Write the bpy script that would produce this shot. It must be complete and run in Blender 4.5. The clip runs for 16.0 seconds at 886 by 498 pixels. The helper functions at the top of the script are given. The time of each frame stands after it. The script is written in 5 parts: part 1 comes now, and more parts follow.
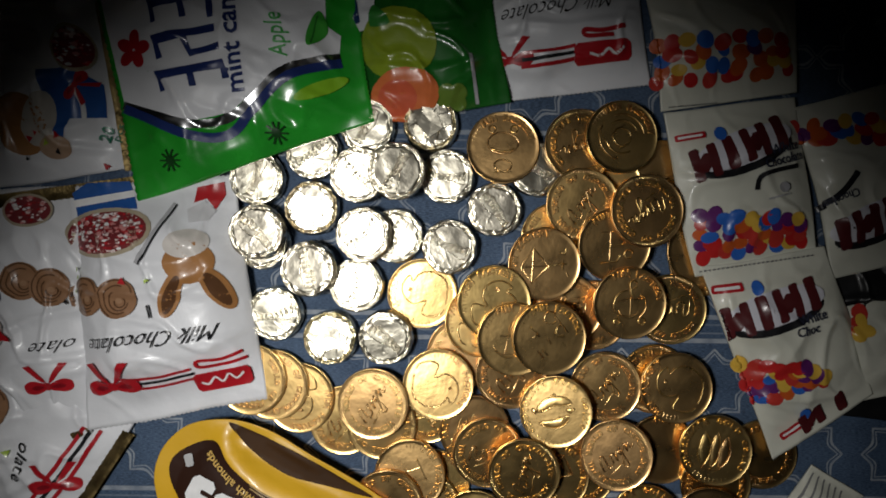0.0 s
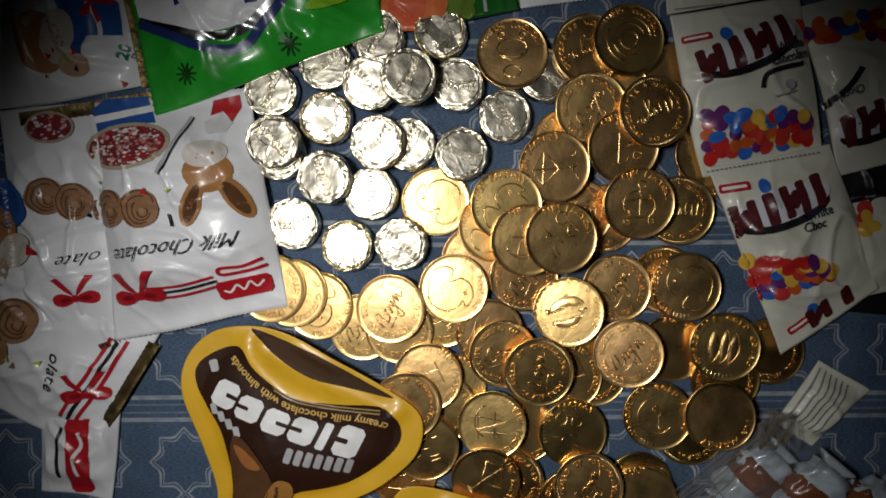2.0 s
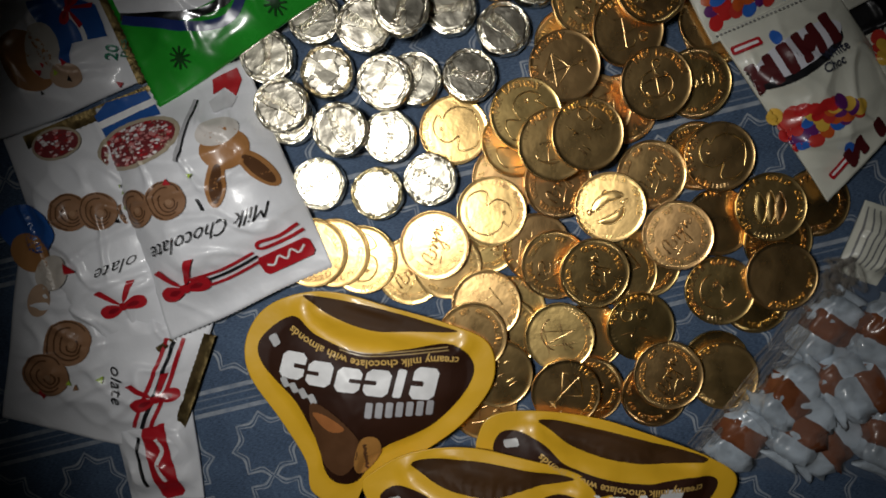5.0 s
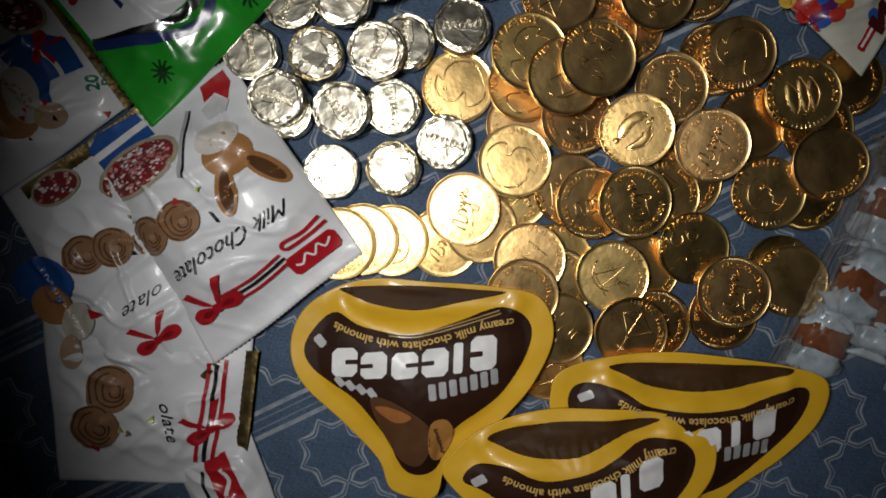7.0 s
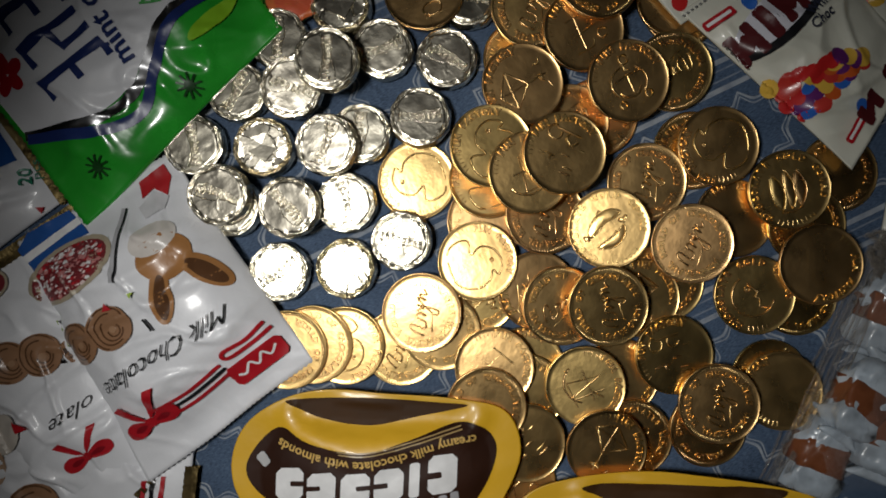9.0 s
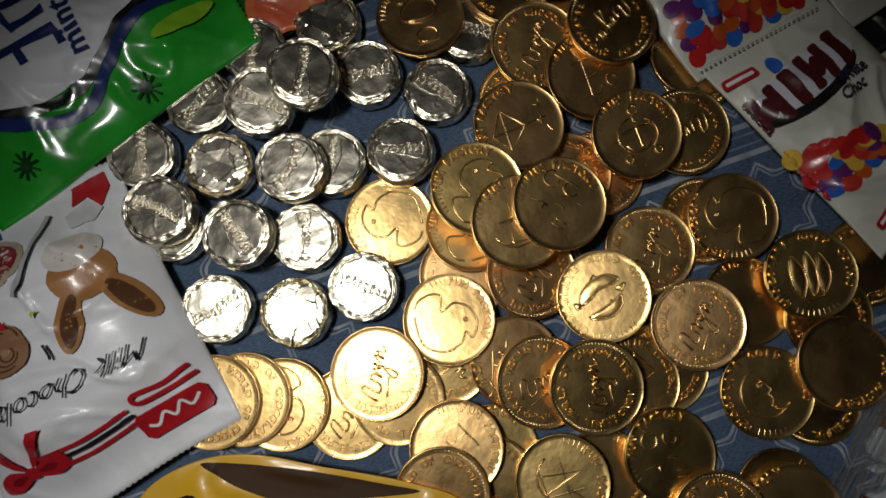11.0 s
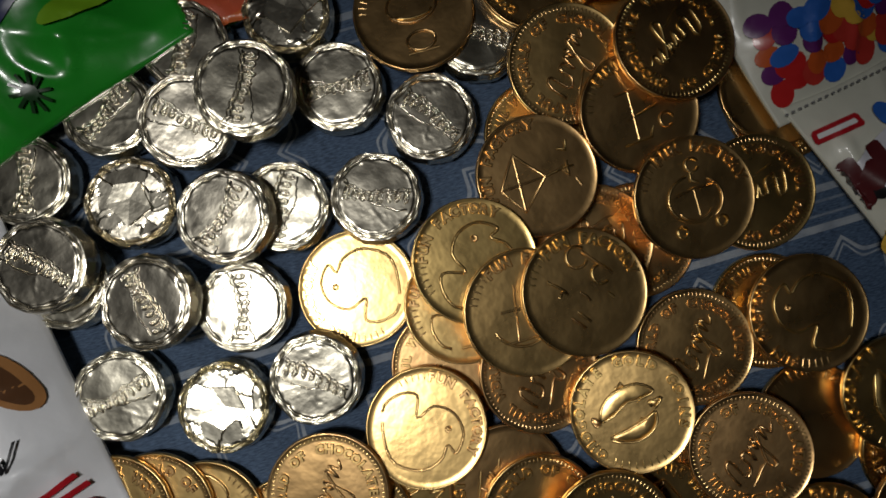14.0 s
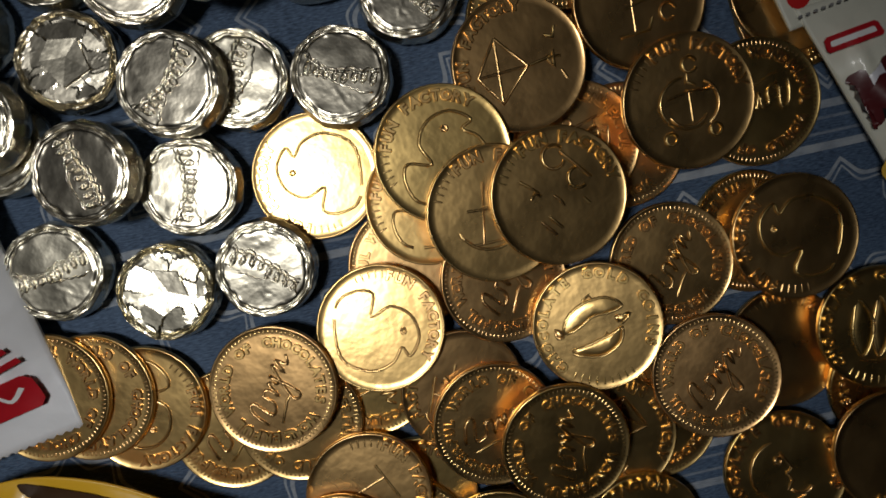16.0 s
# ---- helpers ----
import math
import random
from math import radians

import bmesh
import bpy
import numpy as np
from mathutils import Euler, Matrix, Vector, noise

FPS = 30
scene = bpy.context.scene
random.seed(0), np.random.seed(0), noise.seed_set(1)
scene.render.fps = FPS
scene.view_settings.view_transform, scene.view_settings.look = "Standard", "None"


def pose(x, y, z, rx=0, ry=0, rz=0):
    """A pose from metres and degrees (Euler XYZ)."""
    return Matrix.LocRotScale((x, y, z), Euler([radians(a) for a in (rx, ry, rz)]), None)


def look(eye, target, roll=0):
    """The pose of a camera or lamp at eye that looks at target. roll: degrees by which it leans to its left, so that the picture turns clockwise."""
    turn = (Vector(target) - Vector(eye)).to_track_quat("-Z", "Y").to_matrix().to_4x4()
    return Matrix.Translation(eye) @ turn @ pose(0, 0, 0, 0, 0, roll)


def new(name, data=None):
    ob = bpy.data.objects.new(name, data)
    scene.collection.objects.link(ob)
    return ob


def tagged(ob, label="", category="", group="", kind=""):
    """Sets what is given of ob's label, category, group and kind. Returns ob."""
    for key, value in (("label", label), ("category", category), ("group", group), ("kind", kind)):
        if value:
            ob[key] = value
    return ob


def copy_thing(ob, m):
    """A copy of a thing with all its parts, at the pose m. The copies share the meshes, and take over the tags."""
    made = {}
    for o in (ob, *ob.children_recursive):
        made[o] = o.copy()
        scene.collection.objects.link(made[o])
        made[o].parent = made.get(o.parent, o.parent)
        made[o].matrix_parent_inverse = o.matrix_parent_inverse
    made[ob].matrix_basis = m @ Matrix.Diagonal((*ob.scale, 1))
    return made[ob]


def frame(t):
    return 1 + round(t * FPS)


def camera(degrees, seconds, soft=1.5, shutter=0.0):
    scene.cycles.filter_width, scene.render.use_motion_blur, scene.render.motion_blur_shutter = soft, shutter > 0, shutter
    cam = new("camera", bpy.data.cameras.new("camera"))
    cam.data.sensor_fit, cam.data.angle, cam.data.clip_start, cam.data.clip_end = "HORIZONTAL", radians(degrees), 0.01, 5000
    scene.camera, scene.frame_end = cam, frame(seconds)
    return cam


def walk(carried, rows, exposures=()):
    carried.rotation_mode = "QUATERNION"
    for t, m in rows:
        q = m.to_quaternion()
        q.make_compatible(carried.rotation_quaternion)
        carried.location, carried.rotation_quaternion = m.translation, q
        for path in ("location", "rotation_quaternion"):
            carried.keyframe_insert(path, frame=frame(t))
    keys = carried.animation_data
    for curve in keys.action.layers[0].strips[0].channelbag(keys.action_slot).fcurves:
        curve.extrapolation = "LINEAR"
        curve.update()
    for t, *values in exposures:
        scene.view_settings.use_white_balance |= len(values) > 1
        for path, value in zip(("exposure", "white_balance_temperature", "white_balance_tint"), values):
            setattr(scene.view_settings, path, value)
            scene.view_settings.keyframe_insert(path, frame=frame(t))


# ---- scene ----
import functools
import itertools

from mathutils.bvhtree import BVHTree

cam = camera(65.0, 16.0, soft=1.8)
PATH = [
    (0, (0.002, 0.01, 0.363), (-0.001, -0.049, -1.637), 183.7),
    (0.5, (-0.002, 0.002, 0.364), (-0.01, -0.073, -1.634), 186.8),
    (1, (-0.003, -0.006, 0.369), (-0.016, -0.097, -1.629), 189.2),
    (1.5, (0.0, -0.016, 0.372), (-0.015, -0.121, -1.625), 188.7),
    (2, (-0.002, -0.027, 0.373), (-0.02, -0.147, -1.624), 188.0),
    (2.5, (-0.005, -0.035, 0.371), (-0.025, -0.162, -1.625), 186.8),
    (3, (-0.006, -0.047, 0.371), (-0.02, -0.179, -1.625), 180.1),
    (3.5, (-0.011, -0.045, 0.369), (-0.017, -0.185, -1.626), 174.6),
    (4, (-0.016, -0.047, 0.371), (-0.024, -0.184, -1.624), 173.7),
    (4.5, (-0.024, -0.05, 0.372), (-0.034, -0.195, -1.623), 173.0),
    (5, (-0.026, -0.055, 0.372), (-0.044, -0.209, -1.622), 173.1),
    (5.2, (-0.029, -0.061, 0.372), (-0.05, -0.207, -1.623), 173.5),
    (7.3, (-0.043, -0.07, 0.351), (-0.089, -0.204, -1.644), 172.7),
    (7.5, (-0.039, -0.068, 0.348), (-0.079, -0.186, -1.648), 172.4),
    (8, (-0.03, -0.063, 0.341), (-0.057, -0.142, -1.657), 172.0),
    (8.5, (-0.022, -0.058, 0.337), (-0.044, -0.112, -1.662), 176.5),
    (9, (-0.01, -0.054, 0.327), (-0.021, -0.079, -1.672), 178.1),
    (9.2, (-0.007, -0.053, 0.326), (-0.012, -0.065, -1.674), 179.7),
    (11.3, (-0.01, -0.075, 0.274), (0.122, 0.168, -1.707), 9.4),
    (11.5, (-0.007, -0.072, 0.268), (0.125, 0.175, -1.712), 9.6),
    (12, (-0.003, -0.063, 0.256), (0.13, 0.187, -1.724), 10.2),
    (12.5, (0.003, -0.057, 0.25), (0.129, 0.168, -1.733), 12.2),
    (13, (0.007, -0.043, 0.239), (0.101, 0.084, -1.755), 20.1),
    (13.5, (0.006, -0.036, 0.231), (0.09, 0.023, -1.767), 38.6),
    (14, (0.011, -0.025, 0.219), (0.094, 0.024, -1.779), 43.2),
    (14.5, (0.019, -0.019, 0.209), (0.105, 0.015, -1.789), 52.6),
    (15, (0.025, -0.021, 0.202), (0.098, -0.079, -1.796), 115.2),
    (15.5, (0.024, -0.025, 0.204), (0.08, -0.193, -1.788), 148.9),
    (16, (0.017, -0.032, 0.204), (0.068, -0.233, -1.785), 153.4),
]
walk(cam, [(t, look(eye, target, roll)) for t, eye, target, roll in PATH],
     exposures=((0, -0.72), (2.5, -0.82), (9.2, -0.98), (11.5, -1.36), (13, -1.45), (16, -1.52)))

# ---- light ----
world = bpy.data.worlds.new("dim_room")
scene.world = world
world.use_nodes = True
world.node_tree.nodes["Background"].inputs[0].default_value = (0.9, 0.93, 1.0, 1)
world.node_tree.nodes["Background"].inputs[1].default_value = 0.002


# unseen key light at an assumed fixed place; soft cone adds the outer darkening
lamp_data = bpy.data.lights.new("unseen_key_light", "SPOT")
lamp_data.energy, lamp_data.color, lamp_data.shadow_soft_size = 10.4, (1.0, 0.985, 0.95), 0.030
lamp_data.spot_size, lamp_data.spot_blend = radians(64), 1.0
new("unseen_key_light", lamp_data).matrix_world = look((-0.115, -0.010, 0.46), (-0.020, -0.107, 0))
# weak fill added overhead for ambient and reflections; no such lamp is seen
glow_data = bpy.data.lights.new("added_fill_glow", "AREA")
glow_data.energy, glow_data.color, glow_data.shape, glow_data.size = 0.03, (1.0, 0.92, 0.80), "DISK", 0.5
new("added_fill_glow", glow_data).matrix_world = look((0.7, 0.3, 1.66), (0.5, 0.2, 0))


# ---- materials ----
def material(name, colour, rough=0.4, metal=0.0, vary=0.12, grain=60.0, bump=0.1, bump_scale=300.0, coat=0.0, per_object=0.0, depth=0.001):
    """A painted, printed or metal surface with two scales of variation and fine relief."""
    m = bpy.data.materials.new(name)
    m.use_nodes = True
    nodes, links = m.node_tree.nodes, m.node_tree.links
    bsdf = nodes["Principled BSDF"]
    bsdf.inputs["Metallic"].default_value = metal
    bsdf.inputs["Coat Weight"].default_value = coat
    bsdf.inputs["Coat Roughness"].default_value = 0.12
    where = nodes.new("ShaderNodeTexCoord")
    big, fine = nodes.new("ShaderNodeTexNoise"), nodes.new("ShaderNodeTexNoise")
    big.inputs["Scale"].default_value, fine.inputs["Scale"].default_value = grain, bump_scale
    big.inputs["Detail"].default_value, fine.inputs["Detail"].default_value = 3, 2
    links.new(where.outputs["Object"], big.inputs["Vector"])
    links.new(where.outputs["Object"], fine.inputs["Vector"])
    ramp = nodes.new("ShaderNodeMapRange")
    ramp.inputs["From Min"].default_value, ramp.inputs["From Max"].default_value = 0.3, 0.7
    ramp.inputs["To Min"].default_value, ramp.inputs["To Max"].default_value = 1 - vary, 1 + vary
    links.new(big.outputs["Fac"], ramp.inputs["Value"])
    tint = nodes.new("ShaderNodeHueSaturation")
    tint.inputs["Color"].default_value = (*colour, 1)
    links.new(ramp.outputs["Result"], tint.inputs["Value"])
    if per_object:
        info = nodes.new("ShaderNodeObjectInfo")
        hue = nodes.new("ShaderNodeMapRange")
        hue.inputs["To Min"].default_value, hue.inputs["To Max"].default_value = 0.5 - per_object, 0.5 + per_object * 0.4
        links.new(info.outputs["Random"], hue.inputs["Value"])
        links.new(hue.outputs["Result"], tint.inputs["Hue"])
    links.new(tint.outputs["Color"], bsdf.inputs["Base Color"])
    gloss = nodes.new("ShaderNodeMapRange")
    gloss.inputs["To Min"].default_value, gloss.inputs["To Max"].default_value = rough * 0.75, rough * 1.25
    links.new(big.outputs["Fac"], gloss.inputs["Value"])
    links.new(gloss.outputs["Result"], bsdf.inputs["Roughness"])
    relief = nodes.new("ShaderNodeBump")
    relief.inputs["Strength"].default_value, relief.inputs["Distance"].default_value = bump, depth
    links.new(fine.outputs["Fac"], relief.inputs["Height"])
    links.new(relief.outputs["Normal"], bsdf.inputs["Normal"])
    return m


GOLD = material("gold_foil", (0.84, 0.57, 0.225), 0.29, 1.0, 0.08, 90, 0.10, 260, per_object=0.014)
SILVER = material("champagne_foil", (0.74, 0.69, 0.56), 0.26, 1.0, 0.10, 120, 0.16, 330, per_object=0.008, depth=0.0006)
FILM = material("white_wrapper_film", (0.72, 0.73, 0.76), 0.42, 0.0, 0.05, 30, 0.22, 200, coat=0.15)
PALE = material("cream_sachet_film", (0.64, 0.64, 0.55), 0.42, 0.0, 0.06, 30, 0.22, 200, coat=0.12)
SEAL = material("gold_lined_seal", (0.26, 0.19, 0.08), 0.5, 1.0, 0.3, 200, 0.5, 400)
GREEN = material("green_wrapper_film", (0.02, 0.30, 0.025), 0.26, 0.0, 0.2, 40, 0.4, 80, coat=0.6)
# darker copy of GREEN: the back bag's shade is put into its colour
SHADED_GREEN = material("shaded_green_wrapper_film", (0.012, 0.11, 0.015), 0.28, 0.0, 0.25, 40, 0.4, 80, coat=0.5)
YELLOW = material("yellow_pouch_film", (0.72, 0.41, 0.02), 0.42, 0.0, 0.08, 30, 0.2, 150, coat=0.15)
BROWN = material("dark_brown_pouch_print", (0.030, 0.011, 0.006), 0.5, 0.0, 0.2, 40, 0.3, 90)
INSIDE = material("brown_gusset_film", (0.050, 0.022, 0.007), 0.6, 0.0, 0.25, 40, 0.2, 90)
for dull in (BROWN, INSIDE):
    dull.node_tree.nodes["Principled BSDF"].inputs["Specular IOR Level"].default_value = 0.2


@functools.lru_cache(None)
def ink(r, g, b, rough=0.32, vary=0.08):
    return material("print_ink", (r, g, b), rough, 0.0, vary, 150, 0.15, 160, coat=0.15)


NAVY, RED, WHITE, BLACK = ink(0.015, 0.03, 0.13), ink(0.42, 0.012, 0.02), ink(0.8, 0.8, 0.8), ink(0.012, 0.012, 0.014)
CARAMEL, COCOA, SKIN, BLUE = ink(0.28, 0.15, 0.08), ink(0.10, 0.045, 0.02), ink(0.36, 0.17, 0.06), ink(0.02, 0.09, 0.32)
SILVER_INK = material("silver_print", (0.75, 0.76, 0.78), 0.25, 1.0, 0.1, 60, 0.2, 90)
GREY, SLATE = ink(0.42, 0.42, 0.44), ink(0.03, 0.035, 0.06)


def cloth_material():
    """Blue woven tablecloth with a printed lattice of pale ogee outlines and double bands."""
    m = bpy.data.materials.new("blue_tablecloth")
    m.use_nodes = True
    nodes, links = m.node_tree.nodes, m.node_tree.links
    bsdf = nodes["Principled BSDF"]
    bsdf.inputs["Roughness"].default_value = 0.75
    where = nodes.new("ShaderNodeTexCoord")
    split = nodes.new("ShaderNodeSeparateXYZ")
    links.new(where.outputs["Object"], split.inputs[0])

    def calc(op, a, b=None, c=None):
        n = nodes.new("ShaderNodeMath")
        n.operation = op
        for i, v in enumerate((a, b, c)):
            if v is None:
                continue
            if isinstance(v, (int, float)):
                n.inputs[i].default_value = v
            else:
                links.new(v, n.inputs[i])
        return n.outputs[0]

    x, y = split.outputs[0], split.outputs[1]
    px = calc("WRAP", calc("ADD", x, 0.002), 0.0245, -0.0245)
    row = calc("WRAP", calc("ADD", y, 0.136), 0.0475, -0.0475)
    py = calc("SUBTRACT", calc("ABSOLUTE", row), 0.0300)
    turn = calc("ARCTAN2", py, px)
    reach = calc("SQRT", calc("ADD", calc("MULTIPLY", px, px), calc("MULTIPLY", py, py)))
    lobes = calc("MULTIPLY", calc("SUBTRACT", 1.0, calc("ABSOLUTE", calc("SINE", calc("MULTIPLY", turn, 4)))), 0.0042)
    edge = calc("SUBTRACT", reach, calc("ADD", lobes, 0.0150))
    medal = calc("MAXIMUM", calc("COMPARE", edge, 0.0, 0.0007), calc("COMPARE", edge, -0.0022, 0.0004))
    away = calc("ABSOLUTE", row)
    bands = calc("MAXIMUM", calc("COMPARE", away, 0.0062, 0.0012), calc("MULTIPLY", calc("COMPARE", away, 0.0022, 0.0004), 0.5))
    fade = nodes.new("ShaderNodeTexNoise")
    fade.inputs["Scale"].default_value, fade.inputs["Detail"].default_value = 160, 4
    links.new(where.outputs["Object"], fade.inputs["Vector"])
    lines = calc("MULTIPLY", calc("MAXIMUM", medal, bands), calc("MULTIPLY", fade.outputs["Fac"], 0.8))
    stretch = nodes.new("ShaderNodeMapping")
    stretch.inputs["Scale"].default_value = (500, 2600, 1)
    links.new(where.outputs["Object"], stretch.inputs[0])
    weave, worn = nodes.new("ShaderNodeTexNoise"), nodes.new("ShaderNodeTexNoise")
    weave.inputs["Scale"].default_value, worn.inputs["Scale"].default_value = 1.0, 45
    weave.inputs["Detail"].default_value = 3
    links.new(stretch.outputs[0], weave.inputs["Vector"])
    links.new(where.outputs["Object"], worn.inputs["Vector"])
    shade = nodes.new("ShaderNodeValToRGB")
    shade.color_ramp.elements[0].position, shade.color_ramp.elements[0].color = 0.33, (0.011, 0.027, 0.060, 1)
    shade.color_ramp.elements[1].position, shade.color_ramp.elements[1].color = 0.68, (0.092, 0.148, 0.245, 1)
    links.new(calc("ADD", calc("MULTIPLY", weave.outputs["Fac"], 0.75), calc("MULTIPLY", worn.outputs["Fac"], 0.25)), shade.inputs[0])
    mix = nodes.new("ShaderNodeMix")
    mix.data_type = "RGBA"
    links.new(lines, mix.inputs["Factor"])
    links.new(shade.outputs[0], mix.inputs["A"])
    mix.inputs["B"].default_value = (0.55, 0.58, 0.60, 1)
    links.new(mix.outputs["Result"], bsdf.inputs["Base Color"])
    relief = nodes.new("ShaderNodeBump")
    relief.inputs["Strength"].default_value, relief.inputs["Distance"].default_value = 0.5, 0.0006
    links.new(weave.outputs["Fac"], relief.inputs["Height"])
    links.new(relief.outputs["Normal"], bsdf.inputs["Normal"])
    return m


# ---- helpers for meshes ----
def part(name, bm, mat, parent=None, label="", smooth=True):
    """Links a bmesh as one mesh object, under a thing or a part where one is given."""
    mesh = bpy.data.meshes.new(name)
    bm.to_mesh(mesh)
    bm.free()
    mesh.materials.append(mat)
    if smooth:
        mesh.polygons.foreach_set("use_smooth", [True] * len(mesh.polygons))
    ob = new(name, mesh)
    ob.parent = parent
    return tagged(ob, label)


def empty(name, x, y, z, label, category, group=""):
    ob = new(name)
    ob.location = (x, y, z)
    return tagged(ob, label, category, group)


def box(bm, x0, y0, z0, x1, y1, z1):
    v = [bm.verts.new((x, y, z)) for z in (z0, z1) for x, y in ((x0, y0), (x1, y0), (x1, y1), (x0, y1))]
    for f in ((3, 2, 1, 0), (4, 5, 6, 7), (0, 1, 5, 4), (1, 2, 6, 5), (2, 3, 7, 6), (3, 0, 4, 7)):
        bm.faces.new([v[i] for i in f])


def lathe(bm, profile, n):
    """Turns (radius, height) pairs round the z axis; radius 0 closes an end."""
    rings = []
    for r, z in profile:
        rings.append([bm.verts.new((0, 0, z))] if r == 0 else
                     [bm.verts.new((r * math.cos(2 * math.pi * i / n), r * math.sin(2 * math.pi * i / n), z)) for i in range(n)])
    for a, b in zip(rings, rings[1:]):
        for i in range(n):
            j = (i + 1) % n
            quad = [a[i % len(a)], a[j % len(a)], b[j % len(b)], b[i % len(b)]]
            bm.faces.new(list(dict.fromkeys(quad)))
    bmesh.ops.recalc_face_normals(bm, faces=bm.faces)


def ridge(bm, points, width, height, z, closed=False):
    """A raised rounded line along flat points."""
    n = len(points)
    rows = []
    for i, (x, y) in enumerate(points):
        a = points[(i - 1) % n] if closed or i else points[i]
        b = points[(i + 1) % n] if closed or i < n - 1 else points[i]
        dx, dy = b[0] - a[0], b[1] - a[1]
        d = math.hypot(dx, dy) or 1
        nx, ny = -dy / d * width / 2, dx / d * width / 2
        h = height if closed or 0 < i < n - 1 else height * 0.4
        rows.append([bm.verts.new((x + nx * k, y + ny * k, z + h * e)) for k, e in ((-1, -0.2), (-0.5, 0.8), (0.5, 0.8), (1, -0.2))])
    for i in range(n if closed else n - 1):
        a, b = rows[i], rows[(i + 1) % n]
        for k in range(3):
            bm.faces.new((a[k], b[k], b[k + 1], a[k + 1]))


def arc(cx, cy, r, a0, a1, n=14, squash=1.0, turn=0.0):
    """Points on an arc of an ellipse, angles in degrees."""
    out = []
    c, s = math.cos(radians(turn)), math.sin(radians(turn))
    for i in range(n + 1):
        a = radians(a0 + (a1 - a0) * i / n)
        x, y = r * math.cos(a), r * squash * math.sin(a)
        out.append((cx + x * c - y * s, cy + x * s + y * c))
    return out


def curve_through(points, closed=True, steps=6):
    """A smooth line through control points."""
    n, out = len(points), []
    for i in range(n if closed else n - 1):
        p = [Vector(points[(i + k) % n] if closed else points[min(max(i + k, 0), n - 1)]) for k in (-1, 0, 1, 2)]
        for k in range(steps):
            t = k / steps
            q = 0.5 * (2 * p[1] + (p[2] - p[0]) * t + (2 * p[0] - 5 * p[1] + 4 * p[2] - p[3]) * t * t + (3 * p[1] - p[0] - 3 * p[2] + p[3]) * t ** 3)
            out.append((q.x, q.y))
    return out if closed else out + [tuple(points[-1])]


@functools.lru_cache(None)
def letters(string, extrude=0.0, bold=0.0, shear=0.0):
    """Corners, faces and width of a line of writing one unit high, from the built-in font."""
    data = bpy.data.curves.new("writing", "FONT")
    data.body, data.extrude, data.resolution_u, data.offset, data.shear = string, extrude, 2, bold, shear
    data.bevel_depth, data.bevel_resolution = (0.045, 0) if extrude else (0.0, 0)
    ob = bpy.data.objects.new("writing", data)
    mesh = ob.to_mesh()
    verts = [tuple(v.co) for v in mesh.vertices]
    faces = [tuple(p.vertices) for p in mesh.polygons]
    ob.to_mesh_clear()
    bpy.data.objects.remove(ob)
    bpy.data.curves.remove(data)
    xs = [v[0] for v in verts] or [0, 1]
    return verts, faces, min(xs), max(xs)


def add_writing(bm, string, place, **kw):
    """Puts writing into a bmesh; place maps its flat corners."""
    verts, faces, _, _ = letters(string, **kw)
    made = [bm.verts.new(place(*v)) for v in verts]
    for f in faces:
        try:
            bm.faces.new([made[i] for i in f])
        except ValueError:
            pass


# ---- the room and the cloth ----
def slab(name, x0, y0, z0, x1, y1, z1, mat, kind="structure", label=""):
    bm = bmesh.new()
    box(bm, x0, y0, z0, x1, y1, z1)
    return tagged(part(name, bm, mat, smooth=False), label, "", "", kind)


PAINT = material("room_paint", (0.55, 0.52, 0.48), 0.7, 0.0, 0.06, 3, 0.1, 80)
slab("wall_north", -1.9, 1.8, -0.75, 1.9, 1.9, 1.7, PAINT)
slab("wall_south", -1.9, -1.9, -0.75, 1.9, -1.8, 1.7, PAINT)
slab("wall_west", -1.9, -1.8, -0.75, -1.8, 1.8, 1.7, PAINT)
slab("wall_east", 1.8, -1.8, -0.75, 1.9, 1.8, 1.7, PAINT)
slab("ceiling", -1.9, -1.9, 1.7, 1.9, 1.9, 1.8, PAINT)
slab("floor", -1.9, -1.9, -0.85, 1.9, 1.9, -0.75, PAINT)
slab("tabletop", -0.6, -0.45, -0.04, 0.6, 0.4, -0.0045, material("table_wood", (0.2, 0.11, 0.05), 0.5))


def tablecloth():
    """A thin cloth with faint folds, level under the sweets."""
    bm = bmesh.new()
    nx, ny = 110, 80
    rows = []
    for j in range(ny + 1):
        row = []
        for i in range(nx + 1):
            x, y = -0.6 + 1.2 * i / nx, -0.45 + 0.85 * j / ny
            z = -0.0012 + 0.0011 * noise.noise(Vector((x * 9, y * 22, 0)))
            row.append(bm.verts.new((x, y, z)))
        rows.append(row)
    for a, b in zip(rows, rows[1:]):
        for i in range(nx):
            bm.faces.new((a[i], a[i + 1], b[i + 1], b[i]))
    solid = bmesh.ops.extrude_face_region(bm, geom=bm.faces[:])
    bmesh.ops.translate(bm, vec=(0, 0, -0.002), verts=[g for g in solid["geom"] if isinstance(g, bmesh.types.BMVert)])
    bmesh.ops.recalc_face_normals(bm, faces=bm.faces)
    return tagged(part("tablecloth", bm, cloth_material()), "blue woven tablecloth with pale printed scalloped lattice", "tablecloth", "", "structure")


tablecloth()

# ---- coins ----
RADIUS, THICK = 0.0183, 0.0028
laid = []          # coins so far: centre, radius, top plane
first = {}         # the first coin of each pattern


def top_at(x, y):
    """Height of the pile at a place."""
    z = 0.0
    for cx, cy, r, a, b, c in laid:
        if (x - cx) ** 2 + (y - cy) ** 2 < r * r:
            z = max(z, a * x + b * y + c)
    return z


